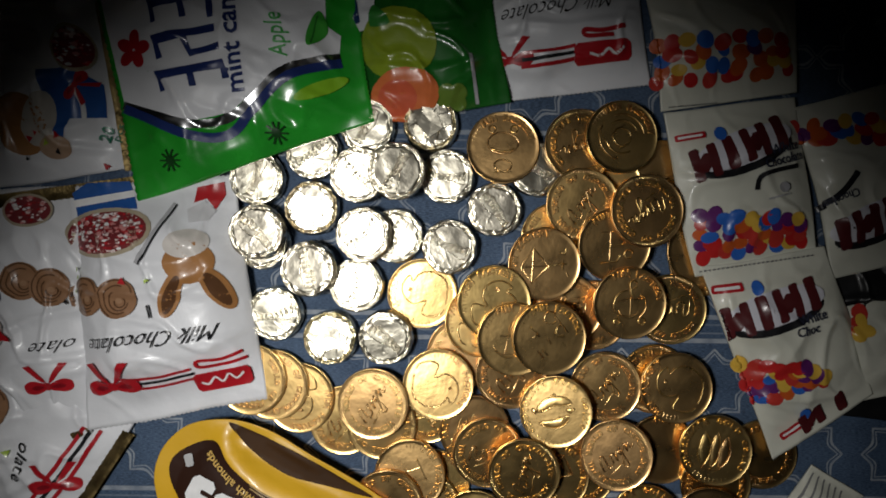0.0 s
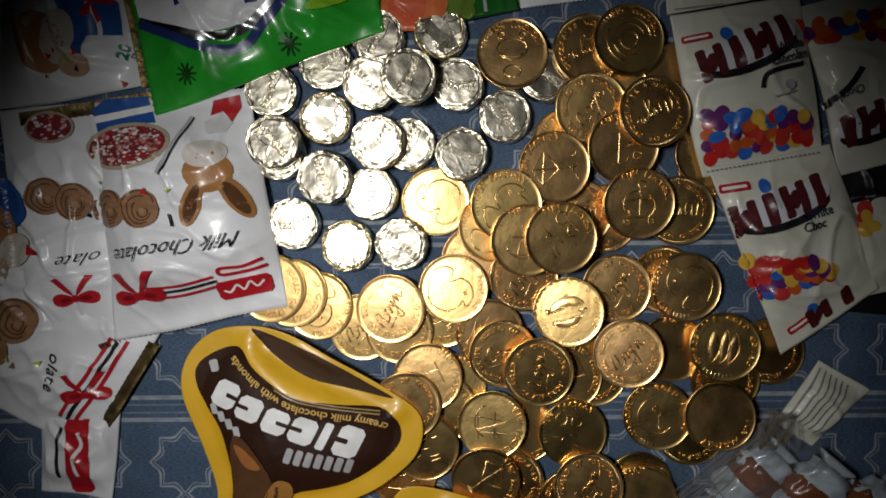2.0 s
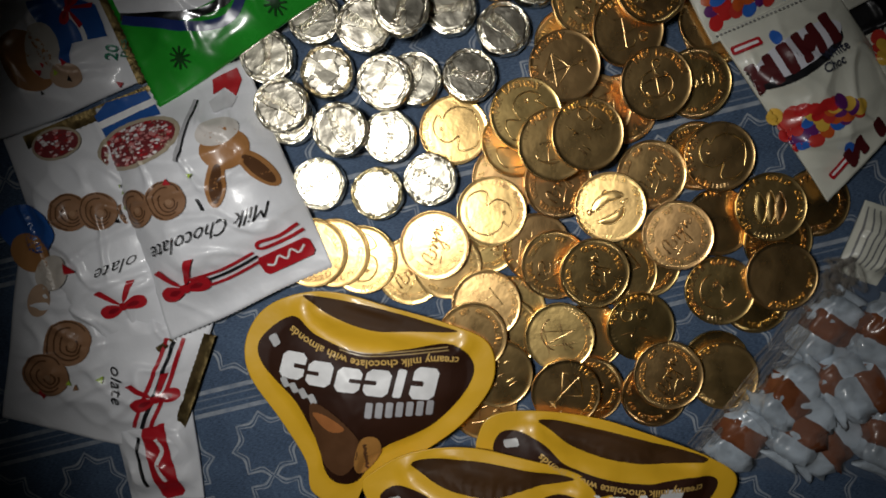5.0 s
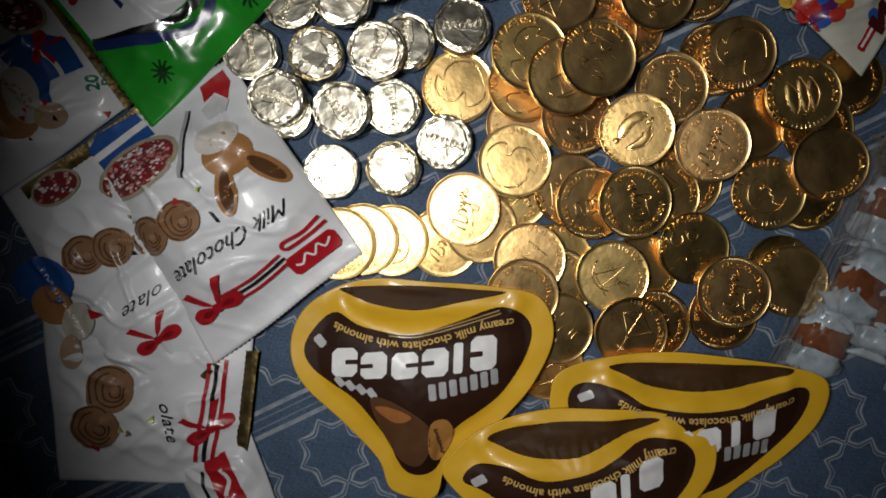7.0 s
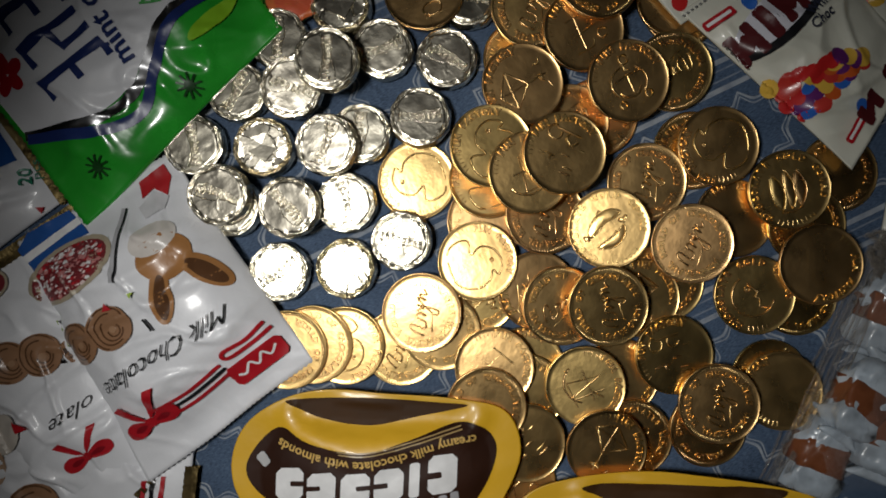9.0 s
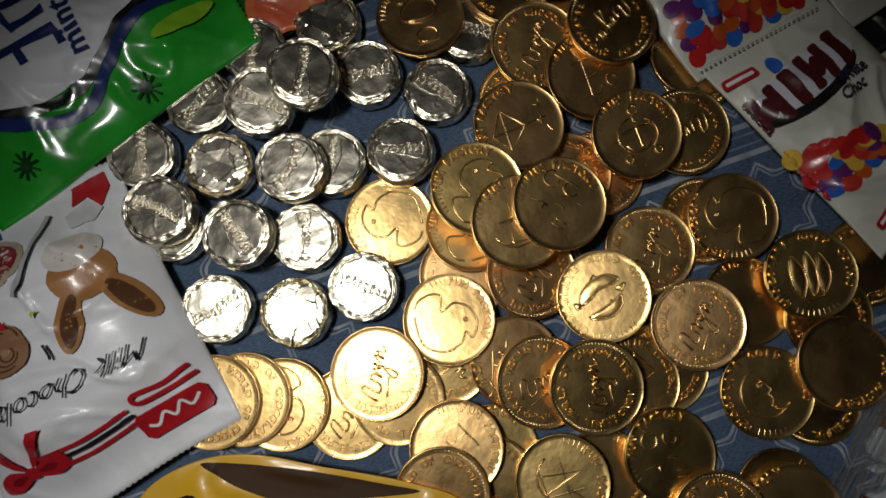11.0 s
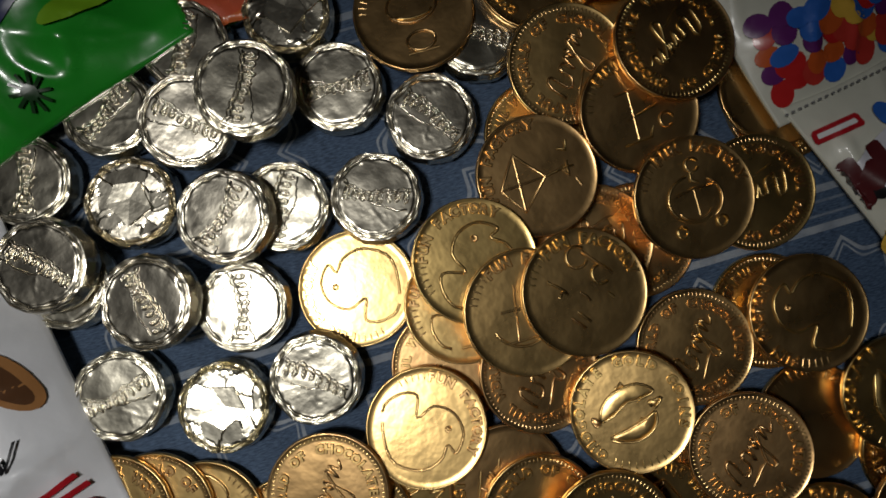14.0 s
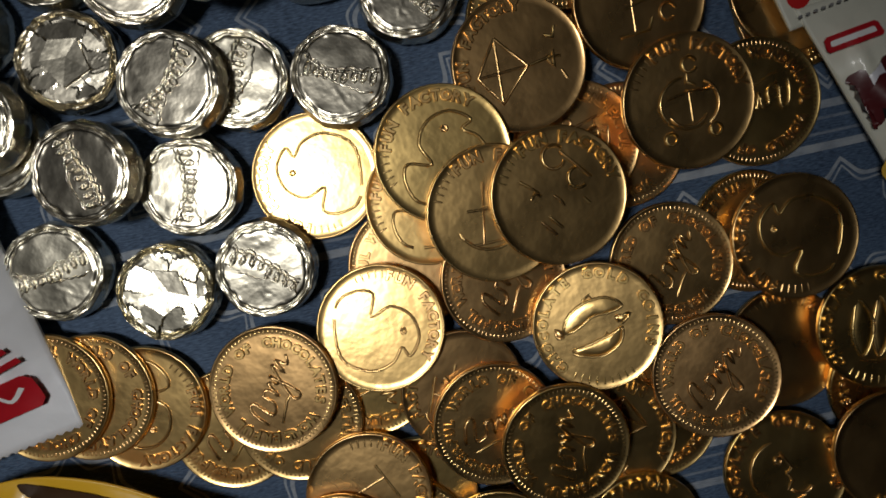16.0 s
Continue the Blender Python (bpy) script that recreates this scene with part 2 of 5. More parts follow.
def rest(x, y, r, thick, most, lean=None):
    """Lays a disc on the pile: the slopes and height of the lowest steady plane under it."""
    spots = [(0.0, 0.0)]
    for ring, n in ((0.35, 6), (0.7, 12), (0.97, 22)):
        spots += [(r * ring * math.cos(2 * math.pi * k / n), r * ring * math.sin(2 * math.pi * k / n)) for k in range(n)]
    pts = np.array([(dx, dy, top_at(x + dx, y + dy)) for dx, dy in spots])
    if pts[:, 2].max() < 1e-6:
        a = b = 0.0
        c = 0.0
    else:
        tri = np.array(list(itertools.combinations(range(len(pts)), 3)))
        p, q, s = pts[tri[:, 0]], pts[tri[:, 1]], pts[tri[:, 2]]
        n = np.cross(q - p, s - p)
        ok = np.abs(n[:, 2]) > 1e-9
        n, p = n[ok], p[ok]
        a_, b_ = -n[:, 0] / n[:, 2], -n[:, 1] / n[:, 2]
        c_ = p[:, 2] - a_ * p[:, 0] - b_ * p[:, 1]
        plane = a_[:, None] * pts[None, :, 0] + b_[:, None] * pts[None, :, 1] + c_[:, None]
        good = (plane >= pts[None, :, 2] - 1e-5).all(axis=1)
        c_ = np.where(good, c_, 9.0) + 0.0004 * np.hypot(a_, b_)
        k = int(np.argmin(c_))
        a, b, c = float(a_[k]), float(b_[k]), float(c_[k])
        steep = math.hypot(a, b)
        if steep > most:
            a, b = a * most / steep, b * most / steep
            c = float((pts[:, 2] - a * pts[:, 0] - b * pts[:, 1]).max())
    if lean:
        a, b = lean
        c = float((pts[:, 2] - a * pts[:, 0] - b * pts[:, 1]).max())
    laid.append((x, y, r, a, b, c + thick - a * x - b * y))
    up = Vector((-a, -b, 1)).normalized()
    return Matrix.Translation((x, y, c)) @ Vector((0, 0, 1)).rotation_difference(up).to_matrix().to_4x4(), up


def dome(bm, points, height, z):
    """A raised cushion inside a closed flat outline."""
    n = len(points)
    cx, cy = sum(p[0] for p in points) / n, sum(p[1] for p in points) / n
    rings = [[bm.verts.new((cx + (x - cx) * f, cy + (y - cy) * f, z + height * h)) for x, y in points] for f, h in ((1, 0), (.8, .7), (.45, 1))]
    for a, b in zip(rings, rings[1:]):
        for i in range(n):
            bm.faces.new((a[i], a[(i + 1) % n], b[(i + 1) % n], b[i]))
    bm.faces.new(rings[-1])


def round_writing(bm, string, r, size, start, step, z):
    """Raised letters standing round the coin."""
    for k, ch in enumerate(string):
        if ch == " ":
            continue
        _, _, lo, hi = letters(ch, 0.16, 0.03)
        turn = radians(start - step * k)

        def place(u, v, w, turn=turn, mid=(lo + hi) / 2):
            p, q = (u - mid) * size, r + v * size
            return (p * math.cos(turn) - q * math.sin(turn), p * math.sin(turn) + q * math.cos(turn), z + w * size)
        add_writing(bm, ch, place, extrude=0.16, bold=0.03)


def round_bars(bm, r, size, start, end, n, z):
    for k in range(n):
        a = radians(start + (end - start) * k / n)
        c, s = math.cos(a), math.sin(a)
        ridge(bm, [(r * c, r * s), ((r + size / 2) * c, (r + size / 2) * s), ((r + size) * c, (r + size) * s)], 0.0006, 0.00022, z)


def emblem_lines(kind):
    """The strokes of a coin's raised picture, in units of the coin's radius."""
    A = arc
    return {
        "script": [curve_through([(-.56, -.12), (-.44, .2), (-.3, .22), (-.38, -.12), (-.2, -.1), (-.14, .1), (-.02, .08), (-.06, -.12), (.08, .1), (.12, -.06), (.2, .12), (.1, -.4), (-.02, -.34), (.26, .02), (.38, .12), (.32, -.1), (.46, .1), (.46, -.1), (.6, -.02)], False, 4), [(-.45, -.3), (-.1, -.26), (.0, -.28)]],
        "duck": [curve_through([(-.62, .45), (-.3, .64), (.0, .55), (-.1, .2), (.22, .3), (.5, .1), (.56, -.25), (.36, -.52), (.26, -.36), (.08, -.56), (-.3, -.62), (-.7, -.3)], True, 4), A(.34, -.12, .04, 0, 360, 6)],
        "kite": [[(-.3, .42), (.12, -.05), (-.34, -.52), (-.64, -.1), (-.3, .42)], [(-.3, .42), (-.34, -.52)], [(-.64, -.1), (.12, -.05)], [(.12, -.05), (.4, .0), (.52, .1), (.5, -.14), (.4, .0), (.62, .0)], [(.42, .34), (.55, .28), (.6, .44)], [(.6, -.2), (.66, -.34)]],
        "figure": [A(0, .12, .42, 0, 360, 20, .7), A(0, .0, .3, 180, 360, 10, .35), A(-.3, .5, .1, 0, 360, 8), A(.3, .5, .1, 0, 360, 8), A(.0, -.5, .24, 0, 360, 12, .7), [(-.25, -.68), (.25, -.68)]],
        "rings": [A(0, 0, .62, 10, 110), A(0, 0, .62, 150, 260), A(0, 0, .45, 190, 300), A(0, 0, .45, 20, 130), A(0, 0, .25, 0, 360), [(-.15, .2), (.1, .35)], [(-.1, -.35), (.2, -.2)]],
        "turtle": [A(-.02, -.02, .42, 95, 300, 16, .9), A(.08, -.05, .36, -60, 60, 10), [(-.34, .08), (.0, .14), (.34, .12)], [(.02, .16), (.02, -.3)], A(.08, .52, .11, 20, 330, 10), [(.02, .4), (.0, .28), (.12, .22)], A(-.34, -.5, .09, 0, 360, 9), A(.34, -.48, .09, 0, 360, 9), A(-.02, -.1, .3, 200, 330, 8, .9)],
        "tower": [[(-.4, -.4), (.4, -.4)], [(-.25, -.4), (-.1, .45), (.12, -.4)], [(-.4, .1), (.4, .05)], [(.2, -.35), (.25, .4)], [(.2, .1), (.42, .3)], A(-.1, 0, .5, 200, 330)],
        "lines": [[(-.53, .31), (-.4, .2), (-.28, .08)], A(.02, .55, .17, 40, 330, 12), [(.12, .62), (.3, .4), (.5, .16)], A(.32, .2, .15, 90, 300, 10), [(-.42, .02), (-.34, .1), (-.26, .04)], [(-.08, .02), (.0, -.06), (.04, -.16)], [(-.2, -.26), (-.12, -.36), (-.04, -.46)], [(-.32, -.32), (-.22, -.44), (-.14, -.54)], [(.34, -.1), (.42, -.2)]],
        "letter": [[(-.3, .4), (.35, .35)], [(-.05, .38), (-.2, -.4)], [(-.25, -.05), (.3, .0)], [(-.45, -.4), (.0, -.45), (.1, -.3)], A(.35, -.3, .12, 0, 300)],
        "fish": [curve_through([(-.52, -.02), (-.42, .22), (-.15, .39), (.2, .42), (.42, .26), (.22, .18), (-.05, .16), (-.3, .02)], True, 4), curve_through([(-.45, -.33), (-.15, -.25), (.2, -.15), (.36, -.08), (.3, -.3), (.05, -.45), (-.22, -.44)], True, 4), curve_through([(.36, -.02), (.52, .12), (.4, .1), (.3, .1)], True, 3), curve_through([(-.5, -.04), (-.64, .06), (-.62, -.08)], True, 3), [(.0, .4), (-.04, .5), (-.16, .42)], [(.05, -.22), (.12, -.12), (.18, -.2)]],
        "moon": [A(-.05, 0, .52, 100, 320), [(-.05, .35), (.1, .05), (.0, -.02), (.08, -.15), (-.02, -.3)], A(.2, -.2, .2, 210, 330), A(-.1, .2, .06, 0, 360, 6)],
        "boat": [curve_through([(-.36, .46), (-.16, .2), (-.14, -.12), (-.3, -.46), (-.46, -.1)], True, 4), curve_through([(-.02, .5), (.12, .18), (.1, -.2), (-.06, -.46), (-.14, 0)], True, 4), curve_through([(.26, .42), (.4, .08), (.34, -.24), (.16, -.44), (.1, 0)], True, 4), [(-.34, -.5), (-.06, -.56), (.2, -.5)]],
    }.get(kind, [])


def gold_coin(x, y, spin, kind, lean=None):
    """A foil-wrapped chocolate coin with a beaded rim and a raised picture, laid on the pile."""
    m, up = rest(x, y, RADIUS, THICK, 0.07, lean)
    m = m @ pose(0, 0, 0, 0, 0, spin)
    if kind in first:
        return copy_thing(first[kind], m)
    coin = empty("gold_coin", 0, 0, 0, GOLD_LABEL[kind], "chocolate coin", "gold coins on the cloth")
    R, T = RADIUS, THICK
    bm = bmesh.new()
    lathe(bm, [(0, 0), (R * .9, 0), (R * .985, .0005), (R, .0012), (R * .998, T - .0008), (R * .990, T - .0003), (R * .978, T - .00014), (R * .966, T - .0002),
               (R * .950, T - .00036), (R * .86, T - .00036), (R * .5, T - .00026), (0, T - .00022)], 64)
    part("foil_body", bm, GOLD, coin)
    face = T - .00038
    strokes = emblem_lines(kind)
    holder = coin
    for line in strokes:
        bm = bmesh.new()
        line = [(px * R, py * R) for px, py in line]
        if kind in ("fish", "boat") and len(line) > 6:
            dome(bm, line, .00040, T - .00036)
        ridge(bm, line, .00105, .00085, T - .00036)
        made = part("emblem" if holder is coin else "emblem_stroke", bm, GOLD, holder)
        holder = made if holder is coin else holder
    bm = bmesh.new()
    if kind in ("script", "rim"):
        round_bars(bm, R * .875, .0010, 0, 360, 84, face)
        round_writing(bm, "WONDERFUL WORLD OF CHOCOLATES", R * .680, .0036, 160, 11.9, face)
    elif kind in ("boat", "fish", "moon"):
        round_writing(bm, "CHOCOLATE GOLD COINS", R * .765, .0036, 130, 13, face)
        round_bars(bm, R * .79, .0022, 235, 305, 9, face)
    else:
        start = {"kite": 104, "duck": -22, "figure": 40}.get(kind, 30)
        round_writing(bm, "FUN FACTORY", R * .760, .0038, start, 11.0, face)
        round_bars(bm, R * .775, .0023, start + 98, start + 134, 5, face)
    if len(bm.verts):
        part("lettering", bm, GOLD, coin)
    else:
        bm.free()
    coin.matrix_basis = m
    first[kind] = coin
    return coin


GOLD_LABEL = {k: "gold foil chocolate coin embossed with " + v for k, v in {
    "script": "script and ring of lettering", "duck": "a duck outline", "kite": "a kite", "figure": "a round wide-mouthed head",
    "rings": "broken concentric rings", "turtle": "a round pot on two feet", "tower": "crossed angular strokes", "lines": "short slanting strokes",
    "letter": "a large plain glyph", "fish": "two curled fish shapes", "moon": "a crescent face", "boat": "three leaf-shaped sails",
    "rim": "lettering round its rim", "plain": "a smooth plain face"}.items()}


def silver_coin(x, y, spin, kind, seed=0):
    """A thick foil-wrapped puck with a crimped rim and crinkled face."""
    r, t = 0.0143, 0.0100
    tip = random.Random(len(laid) * 31 + 5)
    m, up = rest(x, y, r * .97, t, 0.07)
    lean = 0.045 * tip.random()
    way = 360 * tip.random()
    m = m @ pose(0, 0, lean * r, 0, 0, way) @ pose(0, 0, 0, math.degrees(lean)) @ pose(0, 0, 0, 0, 0, spin - way)
    seed = (seed or len(laid)) % 5
    key = (kind, seed)
    if key in first:
        return copy_thing(first[key], m)
    coin = empty("silver_coin", 0, 0, 0,
                 "champagne silver foil puck with crumpled folded back up" if kind == "folded" else "champagne silver foil puck with embossed script line",
                 "chocolate coin", "silver pucks on the cloth")
    bm = bmesh.new()
    n = 108
    rnd = random.Random(seed * 7 + len(kind))
    sides = rnd.randint(10, 13)
    off = Vector((seed * 13.1, 3.3, len(kind)))

    cuts = [2 * math.pi * (k + rnd.uniform(-.38, .38)) / sides for k in range(sides)]
    cuts.append(cuts[0] + 2 * math.pi)

    def outline(a):
        a = a if a >= cuts[0] else a + 2 * math.pi
        k = max(q for q in range(sides) if cuts[q] <= a + 1e-9)
        half, mid = (cuts[k + 1] - cuts[k]) / 2, (cuts[k + 1] + cuts[k]) / 2
        flat = math.cos(half) / math.cos(min(abs(a - mid), half))
        return 0.35 * max(flat, .93) + 0.65 + 0.014 * noise.noise(Vector((math.cos(a) * 4, math.sin(a) * 4, seed)))

    facets = [(rnd.uniform(-r, r), rnd.uniform(-r, r), rnd.uniform(-.08, .08), rnd.uniform(-.08, .08)) for _ in range(22)]
    rings = [(.0, t - .0004)] + [(q / 20, t - .0004) for q in range(2, 16)] + [(.80, t - .0004), (.825, t - .0009), (.84, t - .0003), (.852, t - .0001), (.865, t - .0006),
             (.88, t - .0010), (.895, t - .0004), (.91, t - .0003), (.925, t - .0009), (.94, t - .0006), (.954, t - .0012), (.968, t - .0032), (.985, t * .60), (1.0, t * .5), (.985, t * .22), (.95, .0006), (.9, 0), (0, 0)]
    made = []
    for q, (f, z) in enumerate(rings):
        if f == 0:
            made.append([bm.verts.new((0, 0, z))])
            continue
        row = []
        for i in range(n):
            a = 2 * math.pi * i / n
            wave = 0.016 * noise.noise(Vector((math.cos(a) * 4.3, math.sin(a) * 4.3, q // 3 * 1.7 + seed * 5))) if .78 < f < .96 else 0
            rr = r * (f + wave) * (outline(a) if f > .78 else 1 - (1 - outline(a)) * f)
            px, py = rr * math.cos(a), rr * math.sin(a)
            rough = noise.noise(Vector((px, py, z)) * 170 + off) if f < .78 else noise.noise(Vector((math.cos(a) * 5.5, math.sin(a) * 5.5, f * 46)) + off)
            if f < .78:
                fold = abs(noise.noise(Vector((px, py, 0)) * 240 + off * 2))
                rough += 1.6 * max(0.0, 0.10 - fold) / 0.10 * max(0.0, noise.noise(Vector((px, py, 0)) * 110 + off))
            if kind == "folded" and z > t * .6:
                gx, gy, sx, sy = min(facets, key=lambda g: (g[0] - px) ** 2 + (g[1] - py) ** 2)
                dz = (px - gx) * sx + (py - gy) * sy + (0.0001 if f < .78 else 0.0003) * rough
            else:
                dz = rough * (0.00016 if f < .78 else 0.00042) if z > t * .6 else 0
            if .78 < f < .96:
                dz += 0.00035 * noise.noise(Vector((math.cos(a) * 2.3 + q // 3, math.sin(a) * 2.3, seed * 3.7)))
            side = 1 + (0.020 * noise.noise(Vector((math.cos(a) * 9, math.sin(a) * 9, z * 300 + seed))) if 0.001 < z < t * .8 else 0)
            row.append(bm.verts.new((px * side, py * side, max(z + dz, 0))))
        made.append(row)
    for a, b in zip(made, made[1:]):
        for i in range(n):
            j = (i + 1) % n
            bm.faces.new(list(dict.fromkeys([a[i % len(a)], a[j % len(a)], b[j % len(b)], b[i % len(b)]])))
    bmesh.ops.recalc_face_normals(bm, faces=bm.faces)
    part("foil_wrap", bm, SILVER, coin, smooth=kind != "folded")
    if kind != "folded":
        bm = bmesh.new()
        loops = 8
        tall = [1.7] + [rnd.uniform(.55, 1.25) for _ in range(loops)]
        for width, high, shift in ((.0008, .0014, 0.0), (.0006, .0010, .0010)):
            line = []
            for k in range(loops * 12 + 1):
                u = k / (loops * 12)
                size = tall[min(int(u * loops + .5), loops)]
                line.append((-.0102 + .0204 * u + .0013 * math.sin(2 * math.pi * loops * u), .0016 * size * math.cos(2 * math.pi * loops * u) + shift + .0010 * math.sin(5 * u + seed)))
            ridge(bm, line, width, high, t - .0006)
        line, px = [], -.0108
        while px < .0108:
            line.append((px, -.0024 + .0009 * math.sin(300 * px + seed) + rnd.uniform(-1, 1) * .0004))
            px += rnd.uniform(.0006, .0014)
        ridge(bm, line, .0008, .0009, t - .0006)
        part("script_emboss", bm, SILVER, coin)
    else:
        bm = bmesh.new()
        flap = [(-.006, -.004), (.002, -.0062), (.0065, .001), (.0015, .0065), (-.0045, .0048)]
        low = [bm.verts.new((p * 1.05, q * 1.05, t - .0010)) for p, q in flap]
        high = [bm.verts.new((p, q, t + .0003 + .0004 * rnd.random())) for p, q in flap]
        mid = bm.verts.new((.0008, .0005, t + .0002))
        for k in range(5):
            bm.faces.new((low[k], low[(k + 1) % 5], high[(k + 1) % 5], high[k]))
            bm.faces.new((high[k], high[(k + 1) % 5], mid))
        part("folded_flap", bm, SILVER, coin, smooth=False)
    coin.matrix_basis = m
    first[key] = coin
    return coin


silver_coin(-0.0910, 0.0017, 30, "script")
silver_coin(-0.0939, 0.0344, 75, "script")
silver_coin(-0.0655, 0.0479, 35, "script")
silver_coin(-0.0380, 0.0615, 60, "script")
silver_coin(-0.0055, 0.0629, 50, "folded")
silver_coin(-0.0417, 0.0365, -35, "script")
silver_coin(0.0032, 0.0364, -4, "script")
silver_coin(-0.0660, 0.0196, 40, "folded")
silver_coin(-0.0229, 0.0058, 60, "script")
silver_coin(0.0274, 0.0199, -50, "script")
silver_coin(0.0487, 0.0405, -30, "script")
silver_coin(-0.0425, -0.0198, 78, "script")
silver_coin(-0.0843, -0.0349, 8, "script")
silver_coin(-0.0559, -0.0470, -30, "folded")
gold_coin(0.1160, 0.0390, 150, "plain")
gold_coin(0.0600, 0.0060, 340, "rim")
gold_coin(0.0850, 0.0330, 80, "plain")
gold_coin(0.1370, -0.0050, 230, "rim")
gold_coin(0.1350, -0.0000, 300, "plain")
gold_coin(0.0800, -0.0340, 40, "rim")
gold_coin(-0.0090, -0.0240, 180, "duck")
gold_coin(0.0120, -0.0550, 0, "rim")
gold_coin(0.1130, -0.0670, 300, "rim")
gold_coin(0.1700, -0.1060, 160, "rim")
gold_coin(-0.0060, -0.0840, 300, "script")
gold_coin(-0.0490, -0.0910, 40, "script")
gold_coin(-0.0720, -0.0790, 300, "duck")
gold_coin(0.0190, -0.0940, 120, "lines", (-0.05, 0.02))
gold_coin(0.0750, -0.1170, 300, "rim")
gold_coin(0.1170, -0.1040, 340, "plain")
gold_coin(0.1450, -0.1210, 350, "rim")
gold_coin(0.0370, -0.1480, 250, "plain")
gold_coin(0.0300, -0.1760, 90, "script")
gold_coin(0.0630, -0.1860, 140, "script")
gold_coin(0.1270, -0.1490, 90, "rim")
gold_coin(0.1000, -0.1790, 240, "plain")
gold_coin(-0.0280, -0.1720, 0, "letter")
gold_coin(-0.0010, -0.1240, 20, "plain")
gold_coin(-0.0060, -0.1350, 100, "rim")
silver_coin(-0.0910, 0.0069, -40, "script")
silver_coin(-0.0221, 0.0378, 68, "script")
silver_coin(-0.0377, 0.0064, 45, "script")
silver_coin(0.0047, 0.0002, -25, "script")
silver_coin(-0.0652, -0.0114, -80, "script")
silver_coin(-0.0272, -0.0460, -35, "script")
gold_coin(0.0310, 0.0510, 0, "figure")
gold_coin(0.0700, 0.0530, 200, "script")
gold_coin(0.0710, 0.0230, 60, "script")
gold_coin(0.0660, -0.0310, 190, "script")
gold_coin(0.0870, 0.0030, 10, "letter")
gold_coin(0.1190, -0.0300, 195, "script")
gold_coin(0.0210, -0.0380, 95, "duck")
gold_coin(0.0370, -0.0640, 60, "script")
gold_coin(0.0870, -0.0710, 55, "script")
gold_coin(0.1220, -0.0700, 170, "duck", (0.06, -0.02))
gold_coin(0.0260, -0.1050, 10, "script")
gold_coin(-0.0290, -0.0920, 170, "rim")
gold_coin(-0.0850, -0.0720, 330, "rim")
gold_coin(-0.0140, -0.1170, 300, "letter", (0.02, -0.06))
gold_coin(0.0610, -0.1180, 240, "kite")
gold_coin(0.0200, -0.1430, 270, "tower", (0.07, -0.06))
gold_coin(-0.0160, -0.1550, 70, "lines", (-0.05, 0.02))
gold_coin(0.1080, -0.1390, 0, "moon", (0.07, -0.04))
gold_coin(0.1010, -0.1850, 80, "plain", (0.08, -0.06))
gold_coin(0.0900, 0.0570, 0, "rings")
gold_coin(0.0520, -0.0070, 0, "kite", (-0.04, 0.01))
gold_coin(0.0950, -0.0260, 0, "turtle")
gold_coin(0.0270, -0.0260, 95, "duck", (-0.05, 0.02))
gold_coin(0.0000, -0.0700, 0, "duck")
gold_coin(0.0600, -0.0820, 0, "fish", (0.16, -0.05))
gold_coin(0.1430, -0.1020, -8, "boat", (0.09, -0.03))
gold_coin(0.0920, -0.1050, 45, "script", (0.17, -0.05))
gold_coin(0.0440, -0.1130, 80, "script")
gold_coin(-0.0330, -0.0800, 60, "script")
gold_coin(-0.0960, -0.0690, 270, "rim")
gold_coin(-0.0250, -0.1310, 40, "rim")
gold_coin(0.0630, -0.1480, 40, "lines", (-0.05, 0.02))
gold_coin(0.0160, -0.1720, 210, "kite")
gold_coin(0.0710, -0.1760, 60, "script", (0.06, -0.06))
gold_coin(0.1390, -0.1380, 230, "plain", (0.09, -0.04))
gold_coin(0.1020, 0.0200, 215, "script")
gold_coin(0.0370, -0.0440, 0, "tower", (-0.04, 0.02))
gold_coin(0.0540, -0.0430, 0, "lines", (-0.05, 0.02))

# ---- wrappers ----
def mix2(a, b, t):
    return (a[0] + (b[0] - a[0]) * t, a[1] + (b[1] - a[1]) * t)


